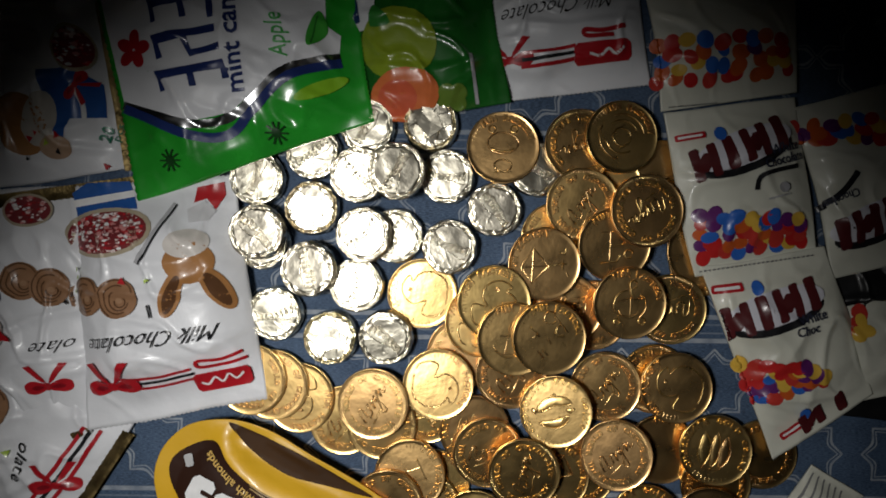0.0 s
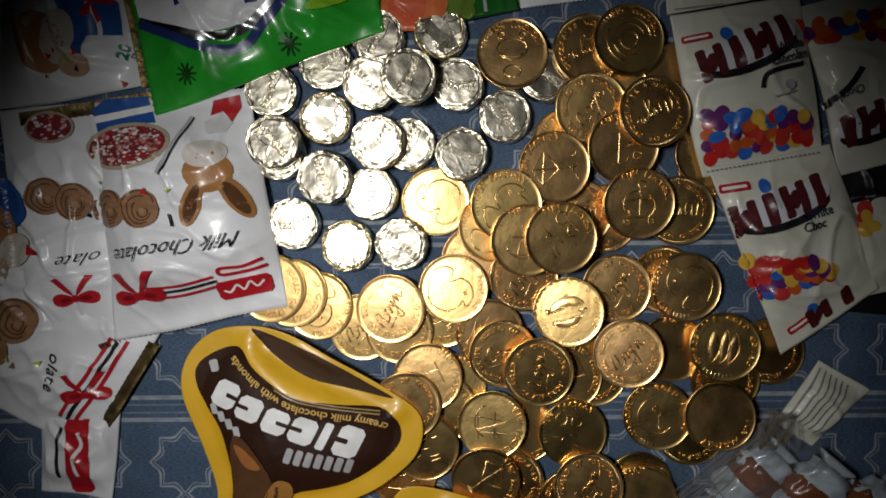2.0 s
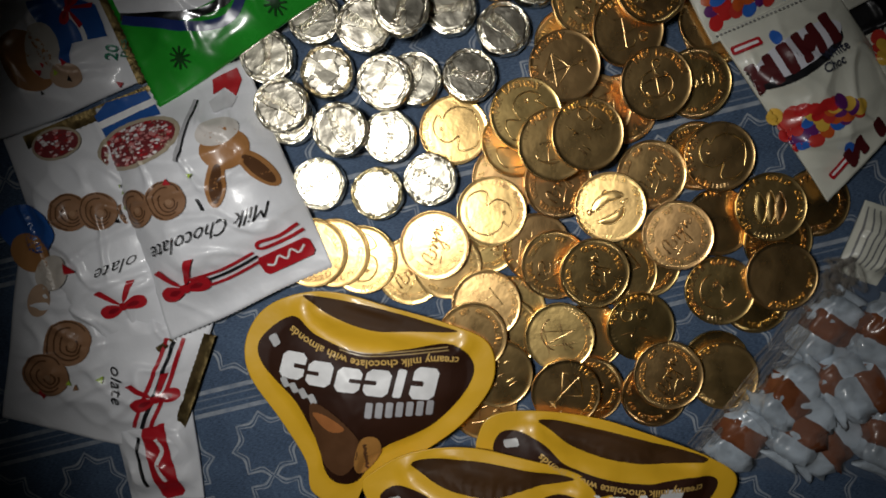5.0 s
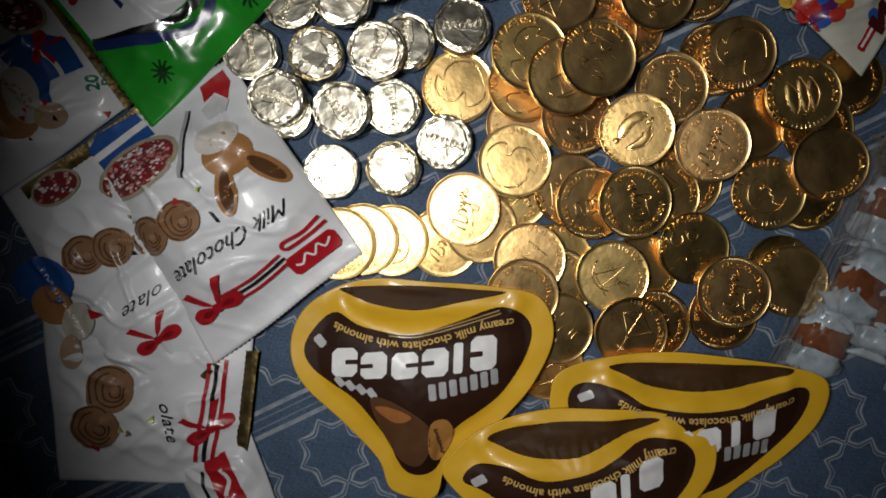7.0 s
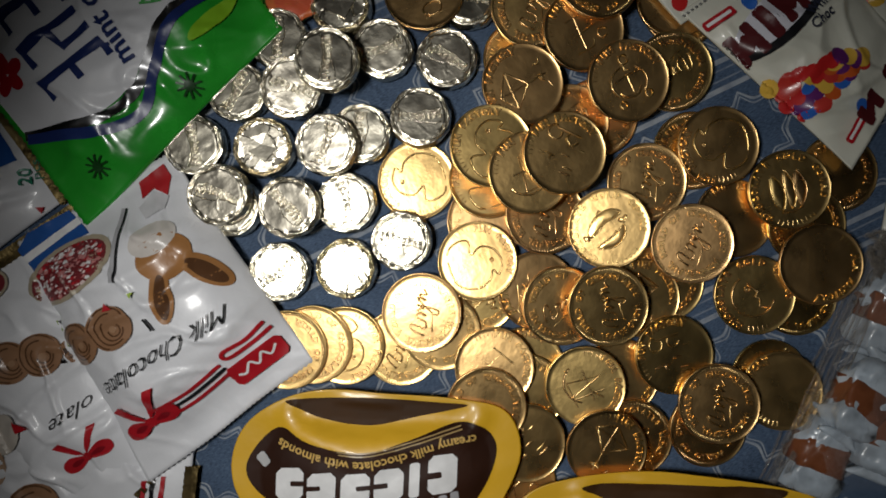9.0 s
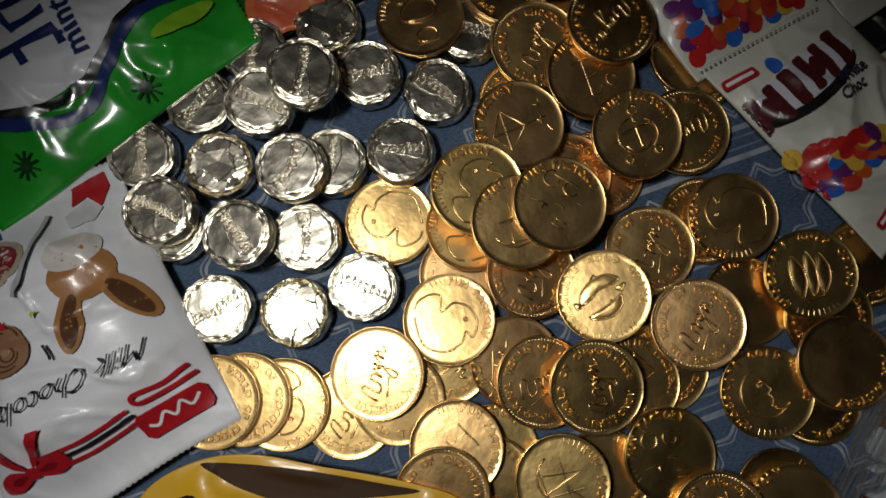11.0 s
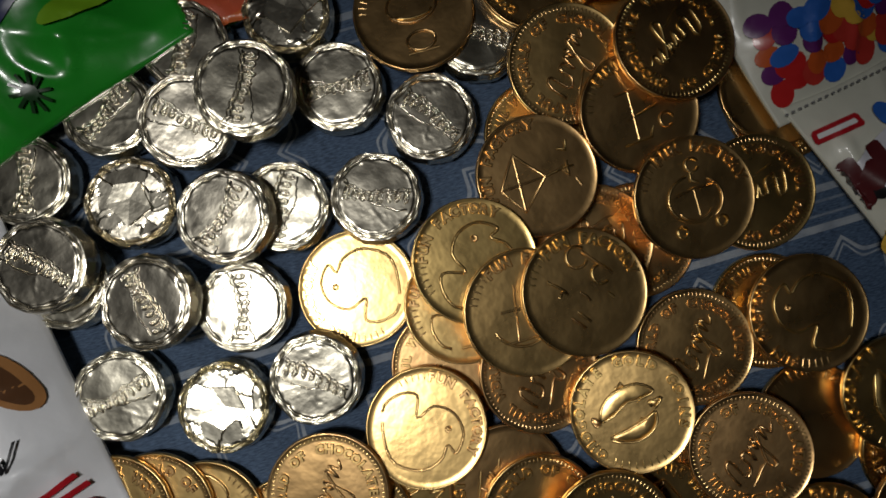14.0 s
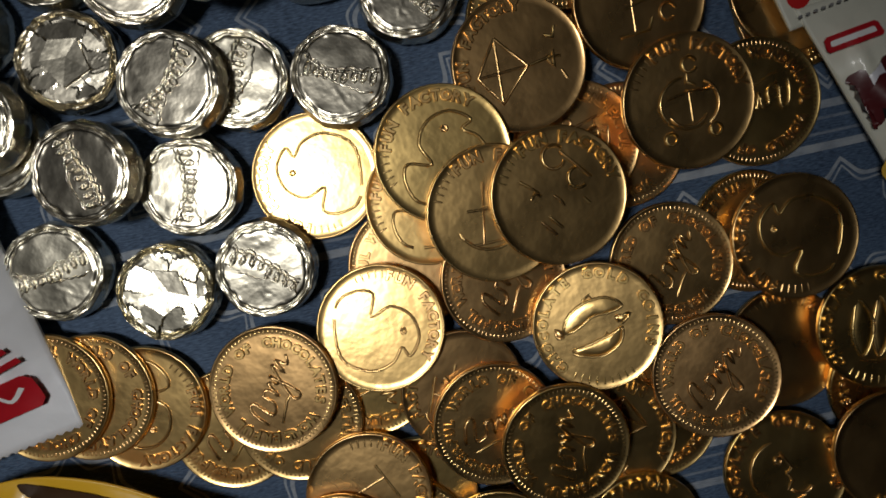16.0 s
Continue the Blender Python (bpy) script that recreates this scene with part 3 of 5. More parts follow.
class Cover:
    """A soft packet with a top that prints can be laid on."""

    def __init__(self, thing, body):
        self.thing = thing
        self.x, self.y, self.z = thing.location
        mesh = body.data
        self.tree = BVHTree.FromPolygons([v.co.copy() for v in mesh.vertices], [tuple(p.vertices) for p in mesh.polygons])
        self.layer = 0
        self.under = thing

    def height(self, x, y):
        hit = self.tree.ray_cast(Vector((x, y, 1.0)), Vector((0, 0, -1)))[0]
        if hit is None:
            near = self.tree.find_nearest(Vector((x, y, 0.01)))[0]
            return near.z
        return hit.z

    def print_flat(self, name, bm, mat, lift=0.0005, label=""):
        """Lays flat pieces, given in table places, on the packet as one printed part."""
        bmesh.ops.triangulate(bm, faces=bm.faces[:])
        for _ in range(7):
            long = [e for e in bm.edges if e.calc_length() > 0.0017]
            if not long:
                break
            bmesh.ops.subdivide_edges(bm, edges=long, cuts=1)
            bmesh.ops.triangulate(bm, faces=[f for f in bm.faces if len(f.verts) > 3])
        self.layer += 1
        for v in bm.verts:
            x, y = v.co.x - self.x, v.co.y - self.y
            v.co = (x, y, self.height(x, y) + lift + 0.00005 * self.layer)
        bmesh.ops.recalc_face_normals(bm, faces=bm.faces)
        for f in bm.faces:
            if f.normal.z < 0:
                f.normal_flip()
        return part(name, bm, mat, self.under, label)

    def shape(self, name, mat, *outlines, label=""):
        bm = bmesh.new()
        for pts in outlines:
            bm.faces.new([bm.verts.new((x, y, 0)) for x, y in pts])
        return self.print_flat(name, bm, mat, label=label)

    def line(self, name, mat, points, width, smooth=True):
        """A printed stripe along points."""
        pts = curve_through(points, False, 5) if smooth and len(points) > 2 else points
        bm = bmesh.new()
        rows = []
        for i, p in enumerate(pts):
            a, b = pts[max(i - 1, 0)], pts[min(i + 1, len(pts) - 1)]
            d = math.hypot(b[0] - a[0], b[1] - a[1]) or 1
            nx, ny = -(b[1] - a[1]) / d * width / 2, (b[0] - a[0]) / d * width / 2
            rows.append((bm.verts.new((p[0] + nx, p[1] + ny, 0)), bm.verts.new((p[0] - nx, p[1] - ny, 0))))
        for (a, b), (c, d) in zip(rows, rows[1:]):
            bm.faces.new((a, b, d, c))
        return self.print_flat(name, bm, mat)

    def words(self, name, mat, string, at, high, turn, wide=None, bold=0.0, shear=0.0):
        """Writing centred at a place; turn in degrees."""
        _, _, lo, hi = letters(string, 0.0, bold, shear)
        sx = wide / (hi - lo) if wide else high
        c, s = math.cos(radians(turn)), math.sin(radians(turn))

        def place(u, v, w):
            p, q = (u - (lo + hi) / 2) * sx, (v - 0.32) * high
            return (at[0] + p * c - q * s, at[1] + p * s + q * c, 0)
        bm = bmesh.new()
        add_writing(bm, string, place, bold=bold, shear=shear)
        return self.print_flat(name, bm, mat, 0.0007)

    def bent_words(self, name, mat, string, along, high, bold=0.0):
        """Writing that follows a curve from its first letter to its last."""
        verts, faces, lo, hi = letters(string, 0.0, bold, 0.0)
        pts = [Vector(p) for p in curve_through(along, False, 8)]
        reach = [0.0]
        for p, q in zip(pts, pts[1:]):
            reach.append(reach[-1] + (q - p).length)

        def place(u, v, w):
            d = (u - lo) / (hi - lo) * reach[-1]
            k = max(i for i in range(len(pts) - 1) if reach[i] <= d + 1e-9)
            way = (pts[k + 1] - pts[k]).normalized()
            p = pts[k] + way * (d - reach[k])
            return (p.x - way.y * v * high, p.y + way.x * v * high, 0)
        bm = bmesh.new()
        add_writing(bm, string, place, extrude=0.0, bold=bold, shear=0.0)
        return self.print_flat(name, bm, mat, 0.0009)

    def oval(self, name, mat, at, rx, ry, turn=0.0, n=22, label=""):
        return self.shape(name, mat, arc(at[0], at[1], rx, 0, 360 - 360 / n, n - 1, ry / rx, turn), label=label)

    def bar(self, name, mat, at, wide, high, turn=0.0, slant=0.0, label=""):
        """A plain block with clipped corners."""
        c, s = math.cos(radians(turn)), math.sin(radians(turn))
        w, h, k = wide / 2, high / 2, min(wide, high) * 0.18
        flat = [(-w + k, -h), (w - k, -h), (w, -h + k), (w, h - k), (w - k, h), (-w + k, h), (-w, h - k), (-w, -h + k)]
        return self.shape(name, mat, [(at[0] + (p + slant * q) * c - q * s, at[1] + (p + slant * q) * s + q * c) for p, q in flat], label=label)


def shifted(cover, shift, turn):
    """Moves a packet with all that is printed on it along the table and turns it, in degrees."""
    cover.thing.location.x += shift[0]
    cover.thing.location.y += shift[1]
    cover.thing.rotation_euler.z = radians(turn)
    return cover


def pillow(name, label, category, corners, z0, puff, mat, group="", wrinkle=0.0021, nu=72, nv=72, seam=0.1, teeth=True, under=0.0, seed=1.0, base_tilt=(0, 0), shift=(0, 0), turn=0):
    """A sealed soft packet on four corners (near left, near right, far right, far left as it reads): flat crimped ends, puffed middle."""
    cx, cy = sum(p[0] for p in corners) / 4, sum(p[1] for p in corners) / 4
    thing = empty(name, cx, cy, z0, label, category, group)
    bm = bmesh.new()
    top, low = [], []
    for j in range(nv + 1):
        v = j / nv
        a, b = mix2(corners[0], corners[3], v), mix2(corners[1], corners[2], v)
        rt, rl = [], []
        for i in range(nu + 1):
            u = i / nu
            x, y = mix2(a, b, u)
            if teeth and j in (0, nv):
                k = (0.0007 if i % 2 else 0.0) * (1 if j else -1)
                dx, dy = corners[3][0] - corners[0][0], corners[3][1] - corners[0][1]
                d = math.hypot(dx, dy)
                x, y = x + dx / d * k, y + dy / d * k
            x += 0.0022 * noise.noise(Vector((x * 22, y * 22, seed + 9)))
            y += 0.0022 * noise.noise(Vector((x * 22, y * 22, seed + 19)))
            side = 1 - abs(2 * u - 1) ** 3.2
            end = min(1.0, max(0.0, (min(v, 1 - v) - seam * 0.45) / 0.26))
            end = end * end * (3 - 2 * end)
            f = side * end
            fold = noise.noise(Vector((x * 38 + seed * 7, y * 38, seed))) + 0.5 * noise.noise(Vector((x * 95, y * 95 + seed * 3, seed)))
            crease = max(0.0, 1 - 5 * abs(noise.noise(Vector((x * 18 + seed, y * 44, seed * 2))))) + max(0.0, 1 - 6 * abs(noise.noise(Vector((x * 40 + y * 30, y * 26 - x * 20, seed * 3)))))
            z = 0.0009 + puff * f + wrinkle * (0.25 + 0.75 * min(1, f * 1.5)) * (0.45 * fold + 0.9 * crease - 0.2) * min(1.0, 8 * min(u, 1 - u) + 0.25)
            z += base_tilt[0] * (x - cx) + base_tilt[1] * (y - cy)
            sag = max(0.0, z)
            rt.append(bm.verts.new((x - cx, y - cy, sag + 0.0004)))
            rl.append(bm.verts.new((x - cx, y - cy, max(0.0, sag - 0.0012 - puff * f))))
        top.append(rt)
        low.append(rl)
    for j in range(nv):
        for i in range(nu):
            bm.faces.new((top[j][i], top[j][i + 1], top[j + 1][i + 1], top[j + 1][i]))
            bm.faces.new((low[j][i], low[j + 1][i], low[j + 1][i + 1], low[j][i + 1]))
    edge = [(0, i) for i in range(nu + 1)] + [(j, nu) for j in range(1, nv + 1)] + [(nv, i) for i in range(nu - 1, -1, -1)] + [(j, 0) for j in range(nv - 1, 0, -1)]
    for (j, i), (q, p) in zip(edge, edge[1:] + edge[:1]):
        bm.faces.new((top[j][i], low[j][i], low[q][p], top[q][p]))
    bmesh.ops.recalc_face_normals(bm, faces=bm.faces)
    bmesh.ops.triangulate(bm, faces=bm.faces[:])
    body = part("film_body", bm, mat, thing)
    return shifted(Cover(thing, body), shift, turn)


def gold_edge(cover, a, b, width, sheets=3):
    """Crimped gold-lined seal edges of the packets showing under the film."""
    dx, dy = b[0] - a[0], b[1] - a[1]
    d = math.hypot(dx, dy)
    tx, ty, nx, ny = dx / d, dy / d, -dy / d, dx / d
    for s in range(sheets):
        bm = bmesh.new()
        n = max(6, int(d / 0.0016))
        rows = []
        for i in range(n + 1):
            t = d * i / n
            o = width * (sheets - s) / sheets + (0.0004 if i % 2 else 0)
            z = 0.0011 * (sheets - s) - 0.0006 + 0.0002 * math.sin(i * 0.5 + s)
            rows.append([bm.verts.new((a[0] + tx * t + nx * k - cover.x, a[1] + ty * t + ny * k - cover.y, zz))
                         for k, zz in ((-0.002, z + .0003), (o, z), (o, z - .0003), (-0.002, z - .0002))])
        for p, q in zip(rows, rows[1:]):
            for k in range(3):
                bm.faces.new((p[k], q[k], q[k + 1], p[k + 1]))
        part("seal_edge", bm, SEAL, cover.thing, "gold-lined crimped seal")


def swirl(cover, at, r):
    """A printed chocolate roll with spiral grooves."""
    cover.under = cover.oval("printed_roll", CARAMEL, at, r, r * 0.93)
    for k in range(4):
        cover.line("roll_groove", COCOA, arc(at[0] + r * .06 * k, at[1] - r * .05 * k, r * (.86 - .2 * k), 20 + 50 * k, 250 + 50 * k, 12), r * .07)
    cover.oval("roll_heart", ink(0.36, 0.21, 0.12), (at[0] + r * .15, at[1] - r * .1), r * .16, r * .14)
    cover.under = cover.thing


def bow(cover, at, size, turn):
    """A printed red ribbon bow."""
    c, s = math.cos(radians(turn)), math.sin(radians(turn))

    def to(px, py):
        return (at[0] + (px * c - py * s) * size, at[1] + (px * s + py * c) * size)
    dark = ink(0.22, 0.006, 0.012)
    for k in (-1, 1):
        cover.under = cover.shape("bow_loop", RED, [to(k * q[0], q[1]) for q in curve_through([(0, 0), (.5, .28), (.95, .2), (1.0, -.15), (.6, -.3)], True, 4)])
        cover.shape("bow_fold", dark, [to(k * q[0], q[1]) for q in curve_through([(.15, .0), (.5, .12), (.72, .02), (.5, -.1)], True, 4)])
        cover.under = cover.thing
        cover.shape("bow_tail", RED, [to(k * q[0], q[1]) for q in ((.05, -.1), (.35, -.3), (.95, -.95), (.62, -1.0), (.5, -.85), (.15, -.35))])
    cover.oval("bow_knot", RED, to(0, -.02), size * .2, size * .17, turn)


def confetti(cover, a, b, n, seed):
    rnd = random.Random(seed)
    for _ in range(n):
        x, y, r, t = rnd.uniform(a[0], b[0]), rnd.uniform(a[1], b[1]), rnd.uniform(.0014, .0026), rnd.uniform(0, 6)
        cover.shape("confetti", rnd.choice([RED, ink(0.35, 0.5, 0.05), CARAMEL, BLACK]),
                    [(x + r * math.cos(t + k) * q, y + r * math.sin(t + k)) for k, q in ((0, 1), (2.2, .6), (4.1, 1))])


def sweets(cover, at, rx, ry, turn, n, seed):
    """A printed heap of red and clear wrapped sweets."""
    rnd = random.Random(seed)
    cover.oval("printed_bowl", ink(0.42, 0.36, 0.26), at, rx, ry, turn)
    cover.oval("printed_bowl_fill", ink(0.2, 0.03, 0.035), at, rx * .9, ry * .84, turn)
    cols = [ink(.5, .02, .03), ink(.75, .62, .6), ink(.3, .015, .02), ink(.6, .25, .24), WHITE]
    c, s = math.cos(radians(turn)), math.sin(radians(turn))
    for mat in cols:
        bm = bmesh.new()
        for _ in range(n // 5):
            q, t = math.sqrt(rnd.random()) * .82, rnd.uniform(0, 6.28)
            px, py = q * rx * math.cos(t), q * ry * math.sin(t)
            x, y, r, w = at[0] + px * c - py * s, at[1] + px * s + py * c, rnd.uniform(.0006, .0019), rnd.uniform(0, 6)
            k = rnd.randint(3, 5)
            bm.faces.new([bm.verts.new((x + r * math.cos(w + 6.28 * i / k), y + r * .6 * math.sin(w + 6.28 * i / k), 0)) for i in range(k)])
        tagged(cover.print_flat("printed_sweet", bm, mat), "", "", "", "stuff")


MILK = "white milk chocolate packet printed with rolls"

# lower packets first
left_low = pillow("chocolate_packet", "white chocolate packet under others, red-striped, in shadow", "candy bag",
                  [(-0.1814, -0.1296), (-0.2251, -0.1316), (-0.2271, -0.1800), (-0.1885, -0.1864)], 0.0003, 0.005, FILM, "milk chocolate packets", seed=4)
left_low.under = left_low.bar("logo_plate", RED, (-0.2032, -0.1586), 0.013, 0.045, 0)
left_low.line("logo_stroke", WHITE, [(-0.2025, -0.1460), (-0.2010, -0.1532), (-0.2050, -0.1598), (-0.2032, -0.1700)], 0.0022)
left_low.under = left_low.thing
left_low.line("ribbon_stripe", BLACK, [(-0.2119, -0.1434), (-0.2149, -0.1543), (-0.2144, -0.1714)], 0.0018)

left_mid = pillow("chocolate_packet", "white milk chocolate packet with red ribbon bow, partly covered", "candy bag",
                  [(-0.1492, -0.0891), (-0.2345, -0.0144), (-0.2750, -0.1186), (-0.1918, -0.1614)], 0.0020, 0.006, FILM, "milk chocolate packets", seed=5, teeth=False, shift=(-0.006, 0.002))
for k in (-1, 0, 1):
    left_mid.line("ribbon_stripe", RED if k else BLACK, [(-0.1725, -0.0983), (-0.1875, -0.1205), (-0.2036, -0.1417)] if k == 0 else
                  ([(-0.1759, -0.0967), (-0.1912, -0.1186), (-0.2072, -0.1399)] if k < 0 else [(-0.1682, -0.0990), (-0.1832, -0.1226), (-0.1999, -0.1435)]), 0.0020)
bow(left_mid, (-0.1908, -0.1276), 0.0125, 185)
left_mid.words("lettering", BLACK, "olate", (-0.2076, -0.1149), 0.0085, 255, 0.021, 0.0, 0.3)
for p in ((-0.2262, -0.0867), (-0.2426, -0.1006)):
    swirl(left_mid, p, 0.0130)
confetti(left_mid, (-0.2588, -0.1114), (-0.2140, -0.1074), 5, 3)
gold_edge(left_mid, (-0.1919, -0.1599), (-0.1542, -0.1016), 0.004)

left_back = pillow("chocolate_packet", MILK + ", tucked under another packet", "candy bag",
                   [(-0.1609, 0.0331), (-0.2366, 0.0262), (-0.2255, -0.1014), (-0.1777, -0.0937)], 0.0060, 0.006, FILM, "milk chocolate packets", seed=2, shift=(-0.001, -0.002))
bow(left_back, (-0.1969, -0.0712), 0.0120, 187)
left_back.words("lettering", BLACK, "olate", (-0.1947, -0.0504), 0.0090, 188, 0.024, -0.008, 0.6)
for p in ((-0.2102, -0.0174), (-0.1955, -0.0203)):
    swirl(left_back, p, 0.0105)
sweets(left_back, (-0.2087, 0.0184), 0.013, 0.0085, 0, 60, 9)
left_back.oval("printed_cap", BLUE, (-0.2349, -0.0204), 0.0125, 0.016, 60)
left_back.oval("print_or_gloss_patch", SKIN, (-0.2374, -0.0325), 0.0095, 0.011, 30)
left_back.oval("print_or_gloss_patch", ink(.55, .5, .44), (-0.2289, -0.0454), 0.0105, 0.0085, 30)
left_back.oval("print_or_gloss_patch", ink(.45, .3, .2), (-0.2400, -0.0576), 0.009, 0.006, 60)
left_back.shape("printed_scarf", RED, [(-0.2201, -0.0418), (-0.2143, -0.0481), (-0.2213, -0.0477)])
gold_edge(left_back, (-0.1787, -0.0952), (-0.2058, -0.1038), 0.001, 2)
gold_edge(left_back, (-0.1533, 0.0346), (-0.2247, 0.0241), 0.0045, 3)

front = pillow("chocolate_packet", MILK + ", red bow and sweets", "candy bag",
               [(-0.1066, 0.0360), (-0.1886, 0.0299), (-0.1814, -0.0954), (-0.0898, -0.0786)], 0.0080, 0.0165, FILM, "milk chocolate packets", seed=1, shift=(0.0018, -0.0004))
front.shape("printed_hat", BLUE, [(-0.1887, 0.0257), (-0.1814, 0.0310), (-0.1596, 0.0322), (-0.1546, 0.0183), (-0.1704, 0.0182), (-0.1858, 0.0137)])
front.shape("printed_hat_band", WHITE, [(-0.1884, 0.0220), (-0.1574, 0.0278), (-0.1566, 0.0244), (-0.1875, 0.0184)])
sweets(front, (-0.1681, 0.0062), 0.0245, 0.0125, 4, 240, 5)
front.shape("print_or_gloss_patch", ink(.42, .02, .025), [(-0.1253, 0.0296), (-0.1115, 0.0325), (-0.1106, 0.0260), (-0.1150, 0.0184), (-0.1197, 0.0240), (-0.1261, 0.0217)])
front.shape("print_or_gloss_patch", ink(.6, .6, .62), [(-0.1288, 0.0183), (-0.1205, 0.0229), (-0.1144, 0.0178), (-0.1177, 0.0128), (-0.1265, 0.0116)])
front.oval("print_or_gloss_patch", SKIN, (-0.1242, -0.0077), 0.0120, 0.0105)
front.oval("print_or_gloss_patch", ink(.62, .58, .54), (-0.1259, 0.0015), 0.0108, 0.0070, 5)
front.oval("print_or_gloss_patch", SKIN, (-0.1321, -0.0231), 0.0052, 0.0125, -18)
front.oval("print_or_gloss_patch", COCOA, (-0.1321, -0.0237), 0.0032, 0.0100, -18)
front.oval("print_or_gloss_patch", SKIN, (-0.1109, -0.0204), 0.0052, 0.0125, 35)
front.oval("print_or_gloss_patch", COCOA, (-0.1109, -0.0209), 0.0032, 0.0098, 35)
front.line("printed_cane", GREY, [(-0.1351, 0.0211), (-0.1486, -0.0086)], 0.0024)
front.line("printed_cane_shade", BLACK, [(-0.1340, 0.0206), (-0.1475, -0.0091)], 0.0009)
for p in ((-0.1773, -0.0258), (-0.1589, -0.0258)):
    swirl(front, p, 0.0105)
front.words("lettering", BLACK, "Milk Chocolate", (-0.1421, -0.0454), 0.0108, 188, 0.066, -0.008, 0.6)
for k in (-1, 0, 1):
    front.line("ribbon_stripe", BLACK if k == 0 else RED,
               [(-0.1601, -0.0696), (-0.1424, -0.0681), (-0.1233, -0.0633)] if k == 0 else
               ([(-0.1601, -0.0668), (-0.1425, -0.0656), (-0.1247, -0.0610)] if k < 0 else [(-0.1601, -0.0724), (-0.1424, -0.0710), (-0.1233, -0.0662)]), 0.0014)
front.line("ribbon_stripe", RED, [(-0.0999, -0.0518), (-0.1096, -0.0556), (-0.1206, -0.0567), (-0.1200, -0.0600), (-0.1068, -0.0579), (-0.0980, -0.0552)], 0.0016)
front.under = front.bar("logo_plate", RED, (-0.1100, -0.0668), 0.0280, 0.0100, 11)
front.line("logo_stroke", WHITE, [(-0.0999, -0.0630), (-0.1035, -0.0663), (-0.1068, -0.0637), (-0.1101, -0.0679), (-0.1137, -0.0656), (-0.1172, -0.0695), (-0.1205, -0.0687)], 0.0011)
front.under = front.thing
bow(front, (-0.1636, -0.0712), 0.0135, 187)
confetti(front, (-0.1902, -0.0340), (-0.1346, -0.0119), 6, 5)
front.line("printed_tick", BLACK, [(-0.1433, -0.0287), (-0.1416, -0.0348)], 0.0011)

corner = pillow("chocolate_packet", "white chocolate packet with printed blue hat, in dim light", "candy bag",
                [(-0.1722, 0.1426), (-0.1618, 0.0388), (-0.2447, 0.0261), (-0.2408, 0.1411)], 0.0005, 0.011, FILM, "milk chocolate packets", seed=7)
corner.shape("printed_hat", BLUE, [(-0.2027, 0.0865), (-0.1862, 0.0882), (-0.1738, 0.0813), (-0.1717, 0.0643), (-0.1874, 0.0627), (-0.1927, 0.0499), (-0.1997, 0.0668)])
corner.line("printed_hat_band", WHITE, [(-0.1867, 0.0797), (-0.1820, 0.0712), (-0.1811, 0.0628)], 0.002)
corner.oval("print_or_gloss_patch", SKIN, (-0.2119, 0.0596), 0.013, 0.016, 20)
corner.oval("print_or_gloss_patch", ink(.5, .47, .42), (-0.2024, 0.0625), 0.0085, 0.014, -10)
corner.oval("print_or_gloss_patch", ink(.45, .3, .2), (-0.1954, 0.0485), 0.008, 0.006)
bow(corner, (-0.1848, 0.0797), 0.008, 60)
sweets(corner, (-0.1863, 0.0981), 0.0095, 0.0125, 20, 60, 4)
corner.words("lettering", ink(.02, .2, .12), "20", (-0.1716, 0.0558), 0.008, 72, 0.008, 0.02)
corner.words("lettering", ink(.02, .2, .12), "pcs", (-0.1661, 0.0570), 0.006, 72, 0.009)
confetti(corner, (-0.2130, 0.0385), (-0.1722, 0.0558), 7, 8)
gold_edge(corner, (-0.1770, 0.1252), (-0.1612, 0.0379), 0.0035, 3)

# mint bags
mint_back = pillow("mint_bag", "green fruit mint candy bag lying in shade, film coloured darker for it", "candy bag",
                   [(-0.0637, 0.1450), (-0.0404, 0.0629), (0.0348, 0.0754), (0.0211, 0.1469)], 0.0050, 0.010, SHADED_GREEN, "mint bags", seed=3, shift=(-0.0005, -0.002))
mint_back.shape("white_panel", FILM, [(-0.0599, 0.1356), (-0.0556, 0.1114), (-0.0344, 0.1097), (-0.0330, 0.1362)])
mint_back.bar("logo_block", NAVY, (-0.0485, 0.1192), 0.003, 0.012, 10)
mint_back.bar("logo_block", NAVY, (-0.0434, 0.1199), 0.003, 0.012, 10)
mint_back.oval("printed_apple", ink(.22, .30, .02), (-0.0216, 0.1033), 0.0190, 0.0180)
mint_back.oval("printed_peach", ink(.62, .16, .05), (-0.0184, 0.0785), 0.0175, 0.0130, 8)
mint_back.oval("printed_peach_blush", ink(.60, .11, .05), (-0.0220, 0.0770), 0.0100, 0.0085, 8)
mint_back.shape("printed_leaf", ink(.03, .2, .03), curve_through([(-0.0358, 0.1117), (-0.0258, 0.1133), (-0.0344, 0.1218)], True, 4))
for k in range(4):
    mint_back.oval("printed_grape", ink(.12, .2, .03), (0.0027 + 0.006 * (k % 2), 0.0750 + 0.005 * (k // 2)), 0.0042, 0.0040)
mint_back.line("small_print_bar", GREY, [(0.0142, 0.0996), (0.0185, 0.0752)], 0.0018)

choc_top = pillow("chocolate_packet", "white milk chocolate packet with red bow in shade", "candy bag",
                  [(0.0996, 0.1524), (0.0213, 0.1506), (0.0301, 0.0746), (0.1107, 0.0875)], 0.0005, 0.009, FILM, "milk chocolate packets", seed=8, shift=(-0.003, -0.0004))
choc_top.words("lettering", BLACK, "Milk Chocolate", (0.0608, 0.1226), 0.0105, 190, 0.058, -0.008, 0.6)
bow(choc_top, (0.0370, 0.0956), 0.0115, 186)
